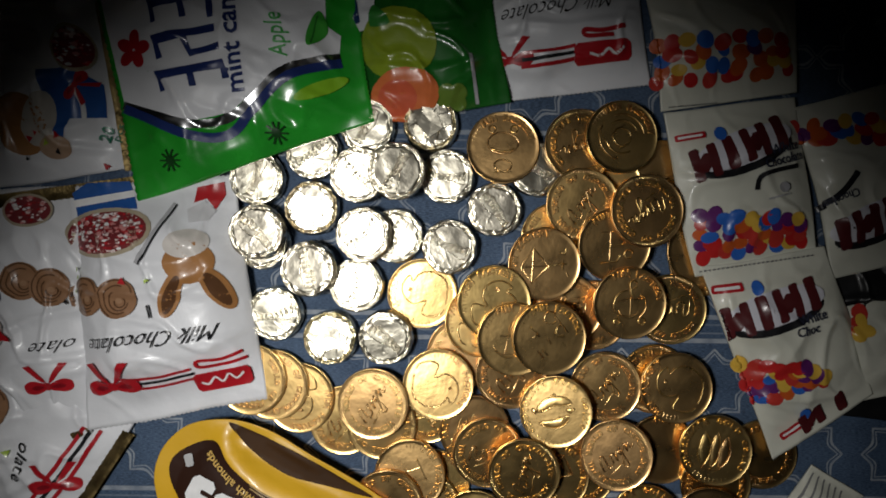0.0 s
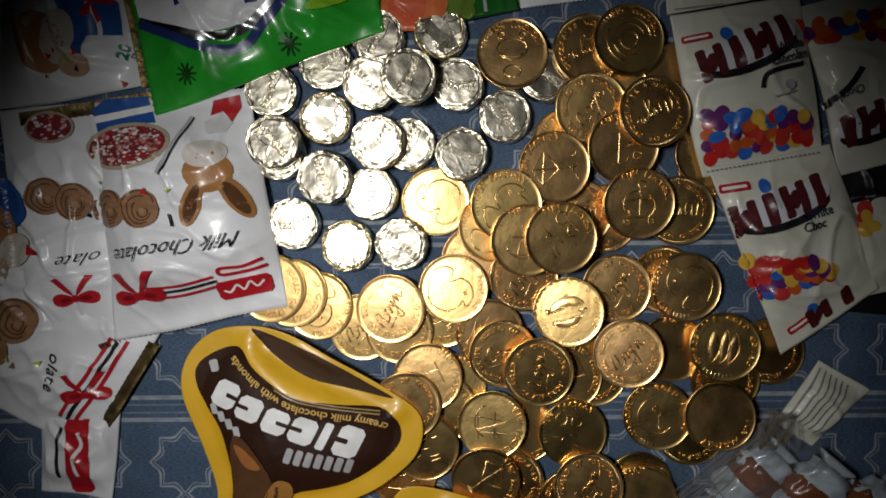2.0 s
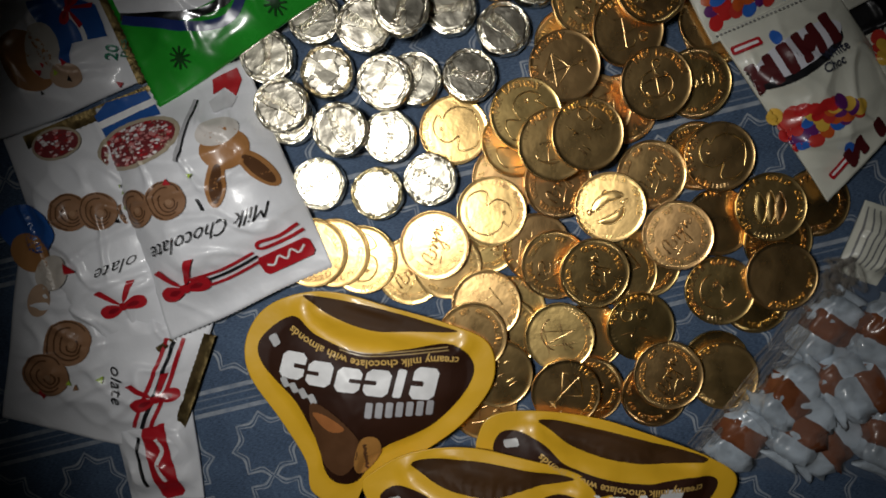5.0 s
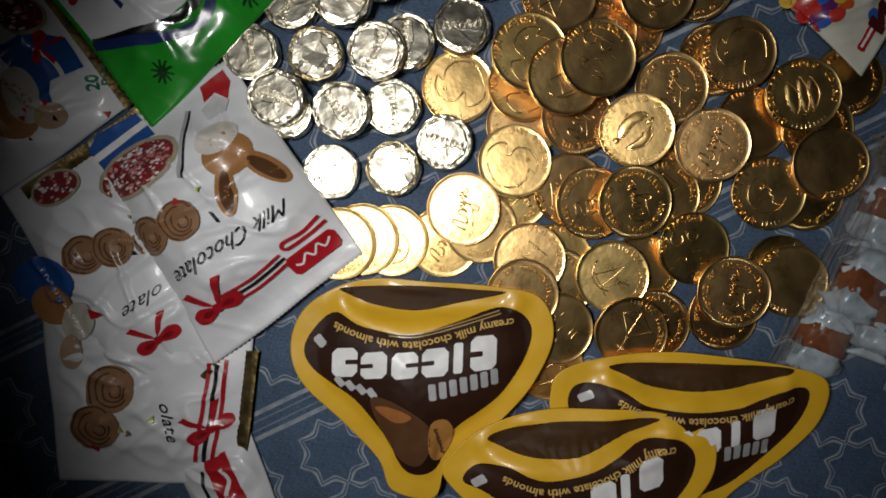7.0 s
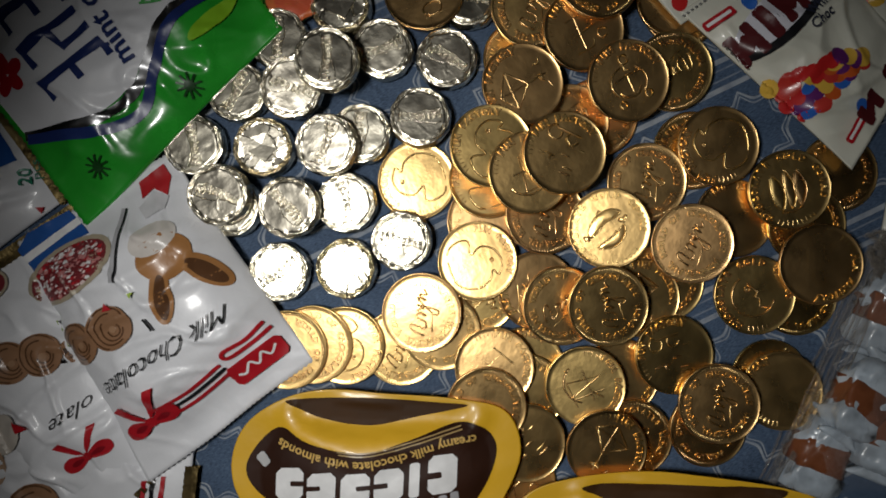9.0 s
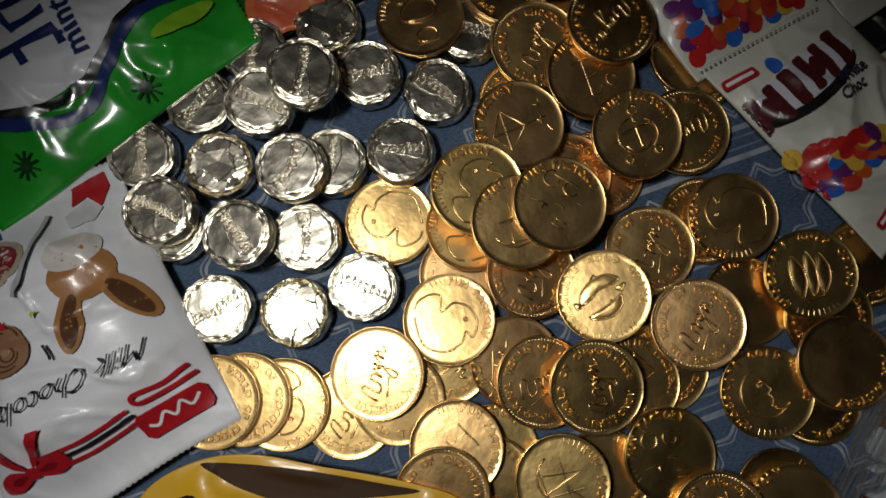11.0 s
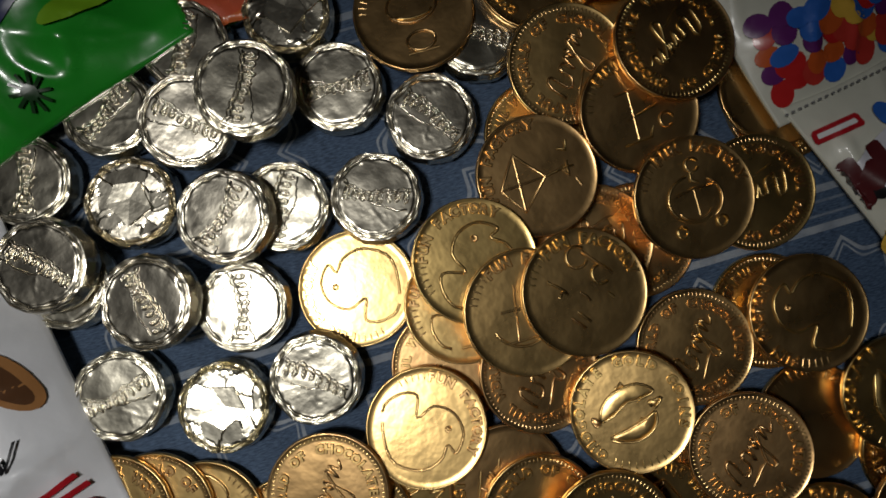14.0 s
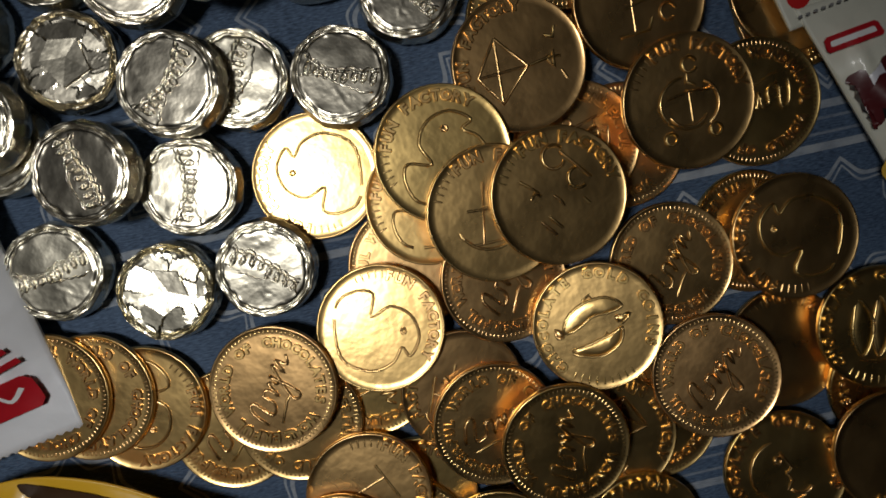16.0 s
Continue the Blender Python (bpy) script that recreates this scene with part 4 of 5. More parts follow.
for k in (-1, 0, 1):
    choc_top.line("ribbon_stripe", BLACK if k == 0 else RED, [(p[0], p[1] + 0.0032 * k) for p in ((0.0429, 0.0957), (0.0562, 0.0971), (0.0696, 0.1002))], 0.0017)
choc_top.line("ribbon_stripe", RED, [(0.0951, 0.1143), (0.0831, 0.1111), (0.0741, 0.1110), (0.0756, 0.1081), (0.0891, 0.1095)], 0.0022)
choc_top.under = choc_top.bar("logo_plate", RED, (0.0840, 0.1008), 0.0295, 0.0105, 8)
choc_top.line("logo_stroke", WHITE, [(0.0945, 0.1036), (0.0905, 0.1000), (0.0867, 0.1023), (0.0824, 0.0987), (0.0771, 0.0998)], 0.0014)
choc_top.under = choc_top.thing

mint = pillow("mint_bag", "green and white mint candy bag with blue border, glossy", "candy bag",
              [(-0.1786, 0.1467), (-0.1526, 0.0242), (-0.0359, 0.0651), (-0.0490, 0.1497)], 0.0095, 0.011, GREEN, "mint bags", wrinkle=0.0019, seed=6, seam=0.05, shift=(0.0005, -0.002))
mint.shape("white_panel", FILM, [(-0.1767, 0.1420), (-0.1602, 0.0724), (-0.1432, 0.0676), (-0.1239, 0.0633), (-0.1045, 0.0669), (-0.0879, 0.0812), (-0.0781, 0.0899), (-0.0520, 0.0983), (-0.0514, 0.1074), (-0.0585, 0.1116), (-0.0605, 0.1446)])
mint.line("silver_border", SILVER_INK, [(-0.1607, 0.0716), (-0.1432, 0.0664), (-0.1239, 0.0616), (-0.1039, 0.0652), (-0.0879, 0.0790), (-0.0767, 0.0888), (-0.0514, 0.0966)], 0.0042)
mint.line("navy_border", NAVY, [(-0.1602, 0.0699), (-0.1486, 0.0655), (-0.1252, 0.0565), (-0.1058, 0.0567), (-0.0906, 0.0713), (-0.0753, 0.0854), (-0.0508, 0.0937)], 0.0046)
for k in range(5):
    a = radians(72 * k + 10)
    q = (-0.1544, 0.0987)
    mint.oval("petal", RED, (q[0] + .0052 * math.cos(a), q[1] + .0052 * math.sin(a)), 0.0047, 0.0032, 72 * k + 10, 12)
mint.shape("logo_stroke_block", NAVY, [(-0.1411, 0.0867), (-0.1074, 0.0929), (-0.1040, 0.0839), (-0.1074, 0.0832), (-0.1085, 0.0883), (-0.1213, 0.0859), (-0.1196, 0.0797), (-0.1231, 0.0791), (-0.1246, 0.0853), (-0.1383, 0.0826), (-0.1361, 0.0778), (-0.1388, 0.0769)])
mint.shape("logo_stroke_block", NAVY, [(-0.1434, 0.1042), (-0.1117, 0.1098), (-0.1108, 0.1059), (-0.1247, 0.1034), (-0.1227, 0.0972), (-0.1091, 0.1008), (-0.1086, 0.0974), (-0.1235, 0.0938), (-0.1280, 0.1022), (-0.1396, 0.1003), (-0.1373, 0.0936), (-0.1406, 0.0927)])
mint.shape("logo_stroke_block", NAVY, [(-0.1458, 0.1217), (-0.1137, 0.1269), (-0.1120, 0.1132), (-0.1148, 0.1126), (-0.1165, 0.1223), (-0.1270, 0.1206), (-0.1256, 0.1136), (-0.1289, 0.1129), (-0.1303, 0.1200), (-0.1424, 0.1178), (-0.1407, 0.1110), (-0.1435, 0.1104)])
mint.words("lettering", NAVY, "mint candy", (-0.1042, 0.1066), 0.0125, 97, 0.060, 0.02)
mint.words("lettering", ink(.08, .4, .1), "Apple", (-0.0818, 0.1047), 0.0125, 100, 0.022, 0.01, 0.3)
mint.shape("printed_leaf", ink(.05, .34, .04), curve_through([(-0.0661, 0.1001), (-0.0669, 0.1072), (-0.0622, 0.1187), (-0.0576, 0.1116), (-0.0585, 0.1059)], True, 4))
mint.line("leaf_vein", ink(.02, .15, .02), [(-0.0649, 0.1015), (-0.0622, 0.1159)], 0.0008)
for p in ((-0.1356, 0.0440), (-0.0822, 0.0580)):
    for k in range(5):
        a = radians(36 * k)
        dx, dy = .0055 * math.cos(a), .0055 * math.sin(a)
        mint.line("printed_star_ray", ink(.008, .05, .01), [(p[0] - dx, p[1] - dy), (p[0] + dx, p[1] + dy)], 0.0009)
    mint.oval("printed_star", ink(.008, .05, .01), p, 0.0022, 0.0022)
# not print: the film's lime gloss streak, painted as a thin oval
mint.oval("print_or_gloss_patch", ink(.22, .46, .02), (-0.0600, 0.0800), 0.014, 0.0035, 25)

# sachets with button sweets
SWEET = [ink(.5, .02, .02), ink(.55, .1, .02), ink(.03, .13, .5), ink(.68, .42, .06), ink(.12, .02, .14), ink(.5, .04, .03)]


def buttons(cover, a, b, c, d, nx, ny, r, seed):
    """A printed band of coloured button sweets inside four corners."""
    rnd = random.Random(seed)
    for j in range(ny):
        for i in range(nx):
            u, v = (i + .5 + rnd.uniform(-.35, .35) + .25 * (j % 2)) / nx, (j + .5 + rnd.uniform(-.3, .3)) / ny
            p = mix2(mix2(a, b, u), mix2(d, c, u), v)
            col = rnd.choice(SWEET)
            s = r * rnd.uniform(.85, 1.12)
            t = rnd.uniform(0, 180)
            cover.oval("printed_button", col, p, s, s * rnd.uniform(.72, .95), t, 14)


def blocks(cover, a, b, high, turn, n, mat, back=None, thick=0.0055):
    """A name mark as plain slanted blocks on a pale halo."""
    mid, span = mix2(a, b, .5), math.hypot(b[0] - a[0], b[1] - a[1])
    if back:
        cover.oval("logo_shade", BLACK, (mid[0] + .001, mid[1] - high * .25), span * .62, high * .5, turn)
        cover.oval("logo_halo", back, mid, span * .66, high * .52, turn)
    for k in range(n):
        p = mix2(a, b, k / (n - 1))
        if k % 2:
            cover.bar("logo_block", mat, p, thick, high, turn, 0.1)
        else:
            c, s = math.cos(radians(turn)), math.sin(radians(turn))
            for dx in (-1, 1):
                cover.bar("logo_block", mat, (p[0] + dx * thick * .8 * c, p[1] + dx * thick * .8 * s), thick * .85, high, turn, 0.1)
            cover.bar("logo_block", mat, p, thick * 1.6, high * .4, turn + 40)


def dashes(cover, a, b, n=18):
    for k in range(n):
        p, q = mix2(a, b, k / n), mix2(a, b, (k + .55) / n)
        cover.line("perforation", ink(.2, .2, .2), [p, q], 0.0007, False)


MAROON = ink(.085, .012, .014)
NIP = "cream sachet printed with red and blue button sweets"
strip_a = pillow("sweet_sachet", NIP + ", in shade", "candy sachet", [(0.1190, 0.0710), (0.1864, 0.0808), (0.1832, 0.1504), (0.1065, 0.1487)], 0.0080, 0.0065, PALE, "strips of sweet sachets", seed=11, teeth=False, wrinkle=0.0015, shift=(-0.007, 0.000))
buttons(strip_a, (0.1134, 0.0803), (0.1822, 0.0886), (0.1772, 0.1094), (0.1091, 0.1054), 9, 4, 0.0042, 21)
dashes(strip_a, (0.1209, 0.0724), (0.1450, 0.0748))
strip_b = pillow("sweet_sachet", NIP, "candy sachet", [(0.1369, -0.0129), (0.1998, -0.0004), (0.1854, 0.0797), (0.1183, 0.0700)], 0.0080, 0.0065, PALE, "strips of sweet sachets", seed=12, teeth=False, wrinkle=0.0015, shift=(-0.0075, -0.0008))
buttons(strip_b, (0.1358, -0.0049), (0.1934, 0.0060), (0.1899, 0.0196), (0.1330, 0.0215), 9, 5, 0.0042, 22)
blocks(strip_b, (0.1387, 0.0451), (0.1745, 0.0611), 0.0165, 22, 4, MAROON, ink(.66, .66, .72))
strip_b.words("lettering", SLATE, "White", (0.1769, 0.0534), 0.0068, 15, 0.0155, 0.02)
strip_b.words("lettering", SLATE, "Chocolate", (0.1768, 0.0475), 0.0068, 15, 0.0215, 0.02)
strip_b.line("printed_ribbon", BLACK, [(0.1633, 0.0320), (0.1658, 0.0394), (0.1841, 0.0445)], 0.0022)
strip_b.under = strip_b.bar("maker_plate", RED, (0.1316, 0.0583), 0.0150, 0.0034, 10)
strip_b.bar("maker_bar", WHITE, (0.1316, 0.0583), 0.0120, 0.0012, 10)
strip_b.under = strip_b.thing
strip_b.oval("printed_button", SWEET[2], (0.1460, 0.0600), 0.0030, 0.0035)
dashes(strip_b, (0.1382, -0.0093), (0.1957, 0.0001), 26)
strip_b.oval("printed_seal", GREY, (0.1763, 0.0335), 0.0028, 0.0026)
strip_b.line("small_print_bar", GREY, [(0.1687, 0.0275), (0.1793, 0.0306)], 0.0008)
strip_c = pillow("sweet_sachet", NIP + ", bent end", "candy sachet", [(0.1801, -0.1104), (0.2296, -0.0750), (0.2001, -0.0010), (0.1369, -0.0135)], 0.0085, 0.0070, PALE, "strips of sweet sachets", seed=13, teeth=False, wrinkle=0.0018, shift=(-0.0062, 0.0045), turn=-2)
buttons(strip_c, (0.1650, -0.0841), (0.2025, -0.0678), (0.1925, -0.0610), (0.1551, -0.0592), 7, 5, 0.0042, 23)
blocks(strip_c, (0.1553, -0.0402), (0.1909, -0.0241), 0.0165, 22, 4, MAROON, ink(.66, .66, .72))
strip_c.words("lettering", SLATE, "White", (0.1907, -0.0359), 0.0068, 18, 0.0150, 0.02)
strip_c.words("lettering", SLATE, "Choc", (0.1885, -0.0424), 0.0068, 18, 0.0115, 0.02)
strip_c.under = strip_c.bar("maker_plate", RED, (0.1500, -0.0240), 0.0155, 0.0045, 10)
strip_c.bar("maker_bar", WHITE, (0.1500, -0.0240), 0.0125, 0.0016, 10)
strip_c.under = strip_c.thing
strip_c.oval("printed_button", SWEET[2], (0.1642, -0.0229), 0.0028, 0.0038)
strip_c.under = strip_c.bar("maker_plate", RED, (0.1873, -0.0940), 0.0140, 0.0042, 40)
strip_c.bar("maker_bar", WHITE, (0.1873, -0.0940), 0.0110, 0.0014, 40)
strip_c.under = strip_c.thing
strip_c.oval("printed_button", SWEET[2], (0.1922, -0.0853), 0.0030, 0.0030)
blocks(strip_c, (0.1964, -0.0877), (0.2100, -0.0779), 0.010, 40, 2, MAROON)
strip_d = pillow("sweet_sachet", NIP + ", lying upside down", "candy sachet", [(0.2369, 0.0875), (0.1870, 0.0747), (0.2100, -0.0130), (0.2670, 0.0027)], 0.0080, 0.0065, PALE, "strips of sweet sachets", seed=14, teeth=False, wrinkle=0.0015, shift=(-0.009, 0.000))
buttons(strip_d, (0.1857, 0.0559), (0.2380, 0.0563), (0.2367, 0.0728), (0.1843, 0.0633), 7, 3, 0.0044, 24)
blocks(strip_d, (0.2422, 0.0264), (0.2112, 0.0099), 0.0165, 205, 4, MAROON, ink(.66, .66, .72))
strip_d.words("lettering", SLATE, "Chocolate", (0.2083, 0.0277), 0.0060, 205, 0.018, 0.02)
strip_d.line("printed_ribbon", BLACK, [(0.1975, 0.0217), (0.2084, 0.0307), (0.2147, 0.0412)], 0.0030)
strip_e = pillow("sweet_sachet", NIP + ", crumpled", "candy sachet", [(0.2057, -0.0318), (0.2604, -0.0185), (0.2753, -0.0667), (0.2252, -0.0782)], 0.0065, 0.0070, PALE, "strips of sweet sachets", seed=15, teeth=False, wrinkle=0.0015, shift=(-0.008, 0.002))
buttons(strip_e, (0.2060, -0.0316), (0.2229, -0.0287), (0.2273, -0.0450), (0.2105, -0.0419), 3, 3, 0.0042, 25)
strip_f = pillow("sweet_sachet", "cream sachet lying back up with small print", "candy sachet", [(0.1798, -0.1465), (0.2005, -0.1596), (0.2297, -0.1292), (0.2029, -0.1124)], 0.0005, 0.006, PALE, "strips of sweet sachets", seed=16, teeth=False, wrinkle=0.0015, shift=(-0.006, 0.002))
for k in range(6):
    a, b = mix2((0.2028, -0.1169), (0.2205, -0.1281), k / 6), mix2((0.1855, -0.1424), (0.2000, -0.1532), k / 6)
    strip_f.line("small_print_bar", ink(.2, .2, .2), [a, b], 0.0009, False)

# added crumpled sheet; its black stands for the shade between the sachets
GAP_SHADE = material("black_gap_shade", (0.010, 0.010, 0.011), 0.4, 0.0, 0.2, 40, 0.3, 150, coat=0.1)
pillow("black_plastic_bag", "added black sheet standing for the dark gap under the sweet sachets", "plastic bag",
       [(0.1959, 0.0027), (0.2573, 0.0120), (0.2683, -0.0914), (0.2103, -0.0847)], 0.0004, 0.0045, GAP_SHADE, seed=18, teeth=False, wrinkle=0.003)

# shaped pouches
def pouch(name, label, outline, gusset, panel, z0, puff, seed, shift=(0, 0), turn=0):
    """A stand-up pouch lying on its back with its base gusset spread open."""
    pts = curve_through(outline, True, 6)
    cx, cy = sum(p[0] for p in pts) / len(pts), sum(p[1] for p in pts) / len(pts)
    thing = empty(name, cx, cy, z0, label, "candy bag", "shaped chocolate pouches")
    bm = bmesh.new()
    gus = curve_through(gusset, False, 5)
    fr = [0, .15, .3, .42, .52, .6, .67, .73, .79, .85, .92, .97, .99, 1.0]
    rings = []
    for f in fr:
        row = []
        for k, (px, py) in enumerate(pts if f else pts[:1]):
            x, y = (px - cx) * f, (py - cy) * f
            z = puff * max(0.0, 1 - (f / .8) ** 2.4) + 0.0010 + 0.0007 * noise.noise(Vector((px * 55, py * 55, seed + 4))) * f
            d = min(math.hypot(x + cx - g[0], y + cy - g[1]) for g in gus)
            z -= 0.0035 * math.exp(-(d / 0.0055) ** 2) * (1 if f < .97 else 0)
            z += 0.0022 * math.exp(-((d - 0.0115) / 0.0045) ** 2) * (1 if .3 < f < .93 else 0)
            z += 0.0016 * noise.noise(Vector((x * 60, y * 60, seed))) * (1 - f ** 6)
            row.append(bm.verts.new((x, y, max(z, 0.0008))))
        rings.append(row)
    rings.append([bm.verts.new((v.co.x, v.co.y, v.co.z - 0.0007)) for v in rings[-1]])
    rings.append([bm.verts.new((0, 0, 0))])
    n = len(pts)
    for a, b in zip(rings, rings[1:]):
        for i in range(n):
            j = (i + 1) % n
            bm.faces.new(list(dict.fromkeys([a[i % len(a)], a[j % len(a)], b[j % len(b)], b[i % len(b)]])))
    bmesh.ops.recalc_face_normals(bm, faces=bm.faces)
    bmesh.ops.triangulate(bm, faces=bm.faces[:])
    cover = shifted(Cover(thing, part("film_body", bm, YELLOW, thing)), shift, turn)
    cover.shape("front_panel", BROWN, curve_through(panel, True, 6), label="dark brown printed panel")
    return cover


POUCH = "yellow-edged brown chocolate pouch, open gusset"
kiss = pouch("chocolate_pouch", POUCH + " and white name blocks",
             [(-0.1117, -0.0900), (-0.0918, -0.0936), (-0.0681, -0.1054), (-0.0397, -0.1198), (-0.0212, -0.1336), (-0.0223, -0.1537), (-0.0400, -0.1713), (-0.0600, -0.1818), (-0.0787, -0.1870), (-0.0960, -0.1927), (-0.1085, -0.2064), (-0.1260, -0.1949), (-0.1263, -0.1776), (-0.1349, -0.1534), (-0.1458, -0.1279), (-0.1441, -0.1085), (-0.1315, -0.0944)],
             [(-0.0998, -0.0982), (-0.0855, -0.1110), (-0.0654, -0.1179), (-0.0416, -0.1237)],
             [(-0.1178, -0.1005), (-0.1064, -0.1119), (-0.0861, -0.1242), (-0.0641, -0.1274), (-0.0392, -0.1307), (-0.0307, -0.1437), (-0.0390, -0.1572), (-0.0589, -0.1707), (-0.0858, -0.1777), (-0.1018, -0.1927), (-0.1157, -0.1886), (-0.1184, -0.1673), (-0.1247, -0.1441), (-0.1378, -0.1232), (-0.1365, -0.1094)],
             0.0155, 0.0095, 31, shift=(0.0028, 0.0016), turn=-3)
kiss.shape("gusset", INSIDE, curve_through([(-0.1083, -0.0914), (-0.0786, -0.1027), (-0.0477, -0.1180), (-0.0361, -0.1246), (-0.0578, -0.1205), (-0.0791, -0.1159), (-0.0974, -0.1052), (-0.1072, -0.0952)], True, 5), label="dark open base gusset")
kiss_words = "creamy milk chocolate with almonds"
for lift in (0.0016, 0.0030):
    kiss.line("small_print_bar", ink(.40, .28, .12), [(-0.0420, -0.1342 + lift), (-0.0500, -0.1332 + lift), (-0.0648, -0.1312 + lift), (-0.0840, -0.1280 + lift), (-0.0960, -0.1224 + lift)], 0.0006)
kiss.bent_words("lettering", ink(.65, .42, .12), kiss_words, [(-0.0372, -0.1370), (-0.0495, -0.1336), (-0.0648, -0.1317), (-0.0871, -0.1275), (-0.1068, -0.1158), (-0.1182, -0.1050)], 0.0058, 0.02)
for k, (p, h) in enumerate((((-0.0573, -0.1465), .0165), ((-0.0695, -0.1437), .0145), ((-0.0805, -0.1412), .0135), ((-0.0945, -0.1369), .0125), ((-0.1084, -0.1313), .0130), ((-0.1213, -0.1249), .0140))):
    kiss.bar("name_block", WHITE, p, 0.0128 if k != 1 else 0.0045, h, 162, 0.12)
    if k != 1:
        d = .0040 if k % 2 else -.0040
        kiss.bar("name_block_gap", BROWN, (p[0] + d, p[1] - d * .3), 0.0075, h * .16, 162)
for k in range(7):
    kiss.bar("maker_block", GREY, mix2((-0.0569, -0.1595), (-0.0873, -0.1539), k / 6), 0.0036, 0.0082, 162)
kiss.bar("badge", ink(.5, .5, .5), (-0.1289, -0.1111), 0.0045, 0.0062, 200)
for k in range(4):
    kiss.bar("badge", ink(.5, .5, .5), mix2((-0.1273, -0.1327), (-0.1149, -0.1437), k / 3), 0.0036, 0.0056, 195)
kiss.shape("printed_chocolate", COCOA, curve_through([(-0.1171, -0.1464), (-0.1036, -0.1545), (-0.0952, -0.1730), (-0.1077, -0.1869), (-0.1171, -0.1765)], True, 4))
kiss.shape("printed_almond", ink(.42, .2, .05), curve_through([(-0.0946, -0.1690), (-0.0865, -0.1701), (-0.0869, -0.1800), (-0.0984, -0.1886), (-0.1008, -0.1817)], True, 4))
kiss.shape("printed_almond", ink(.35, .13, .04), curve_through([(-0.1164, -0.1510), (-0.1089, -0.1533), (-0.1012, -0.1614), (-0.1099, -0.1615)], True, 4))
for k in range(10):
    kiss.oval("printed_speck", COCOA, mix2((-0.0934, -0.1725), (-0.0951, -0.1860), (k * 0.37) % 1), .0012, .0007, 40 * k, 8)

kiss_b = pouch("chocolate_pouch", POUCH + ", beside another pouch",
               [(-0.0248, -0.1735), (-0.0037, -0.1760), (0.0279, -0.1877), (0.0578, -0.2059), (0.0823, -0.2232), (0.0934, -0.2369), (0.0822, -0.2520), (0.0592, -0.2610), (0.0292, -0.2663), (0.0078, -0.2729), (-0.0112, -0.2634), (-0.0160, -0.2439), (-0.0291, -0.2173), (-0.0370, -0.1931), (-0.0339, -0.1816)],
               [(0.0062, -0.1888), (0.0209, -0.2013), (0.0413, -0.2142), (0.0655, -0.2203)],
               [(-0.0126, -0.1848), (-0.0019, -0.1930), (0.0089, -0.2070), (0.0371, -0.2224), (0.0727, -0.2297), (0.0830, -0.2362), (0.0726, -0.2472), (0.0496, -0.2562), (0.0196, -0.2616), (-0.0041, -0.2498), (-0.0244, -0.2080), (-0.0285, -0.1915), (-0.0222, -0.1830)],
               0.0155, 0.0095, 32)
kiss_b.shape("gusset", INSIDE, curve_through([(-0.0010, -0.1806), (0.0257, -0.1919), (0.0566, -0.2082), (0.0808, -0.2231), (0.0594, -0.2202), (0.0337, -0.2114), (0.0131, -0.1989), (0.0035, -0.1883)], True, 5), label="dark open base gusset")
kiss_b.bent_words("lettering", ink(.65, .42, .12), kiss_words, [(0.0741, -0.2339), (0.0559, -0.2299), (0.0357, -0.2249), (0.0087, -0.2104), (-0.0047, -0.1957)], 0.0058, 0.02)
for k, (p, h) in enumerate((((0.0545, -0.2383), .0130), ((0.0391, -0.2359), .0110), ((0.0254, -0.2332), .0110), ((0.0127, -0.2287), .0105))):
    kiss_b.bar("name_block", WHITE, p, 0.0125 if k != 1 else 0.0045, h * 1.2, 165, 0.12)
for k in range(5):
    kiss_b.bar("maker_block", GREY, mix2((0.0510, -0.2506), (0.0318, -0.2440), k / 4), 0.0036, 0.0082, 162)
kiss_b.bar("badge", ink(.5, .5, .5), (-0.0185, -0.1892), 0.0075, 0.004, 180)

kiss_c = pouch("chocolate_pouch", POUCH + ", overlapping another pouch",
               [(-0.0891, -0.1840), (-0.0696, -0.1794), (-0.0425, -0.1831), (-0.0141, -0.1963), (0.0109, -0.2106), (0.0271, -0.2281), (0.0253, -0.2429), (0.0112, -0.2558), (-0.0202, -0.2655), (-0.0489, -0.2706), (-0.0707, -0.2625), (-0.0802, -0.2355), (-0.0931, -0.2095), (-0.0979, -0.1903)],
               [(-0.0624, -0.1881), (-0.0463, -0.2023), (-0.0216, -0.2111), (0.0000, -0.2147)],
               [(-0.0810, -0.1936), (-0.0678, -0.1990), (-0.0543, -0.2125), (-0.0311, -0.2183), (-0.0043, -0.2174), (0.0123, -0.2251), (0.0159, -0.2382), (0.0018, -0.2511), (-0.0249, -0.2575), (-0.0502, -0.2561), (-0.0676, -0.2334), (-0.0817, -0.2096), (-0.0904, -0.1982)],
               0.0250, 0.0095, 33)
kiss_c.shape("gusset", INSIDE, curve_through([(-0.0694, -0.1835), (-0.0450, -0.1882), (-0.0163, -0.2006), (0.0086, -0.2123), (-0.0129, -0.2112), (-0.0356, -0.2099), (-0.0544, -0.2011), (-0.0665, -0.1906)], True, 5), label="dark open base gusset")
kiss_c.bent_words("lettering", ink(.65, .42, .12), kiss_words, [(0.0093, -0.2264), (-0.0050, -0.2216), (-0.0303, -0.2224), (-0.0560, -0.2159), (-0.0709, -0.2023)], 0.0058, 0.02)
for k, (p, h) in enumerate((((-0.0073, -0.2318), .0130), ((-0.0211, -0.2318), .0110), ((-0.0322, -0.2308), .0110))):
    kiss_c.bar("name_block", WHITE, p, 0.0125 if k != 1 else 0.0045, h * 1.2, 167, 0.12)
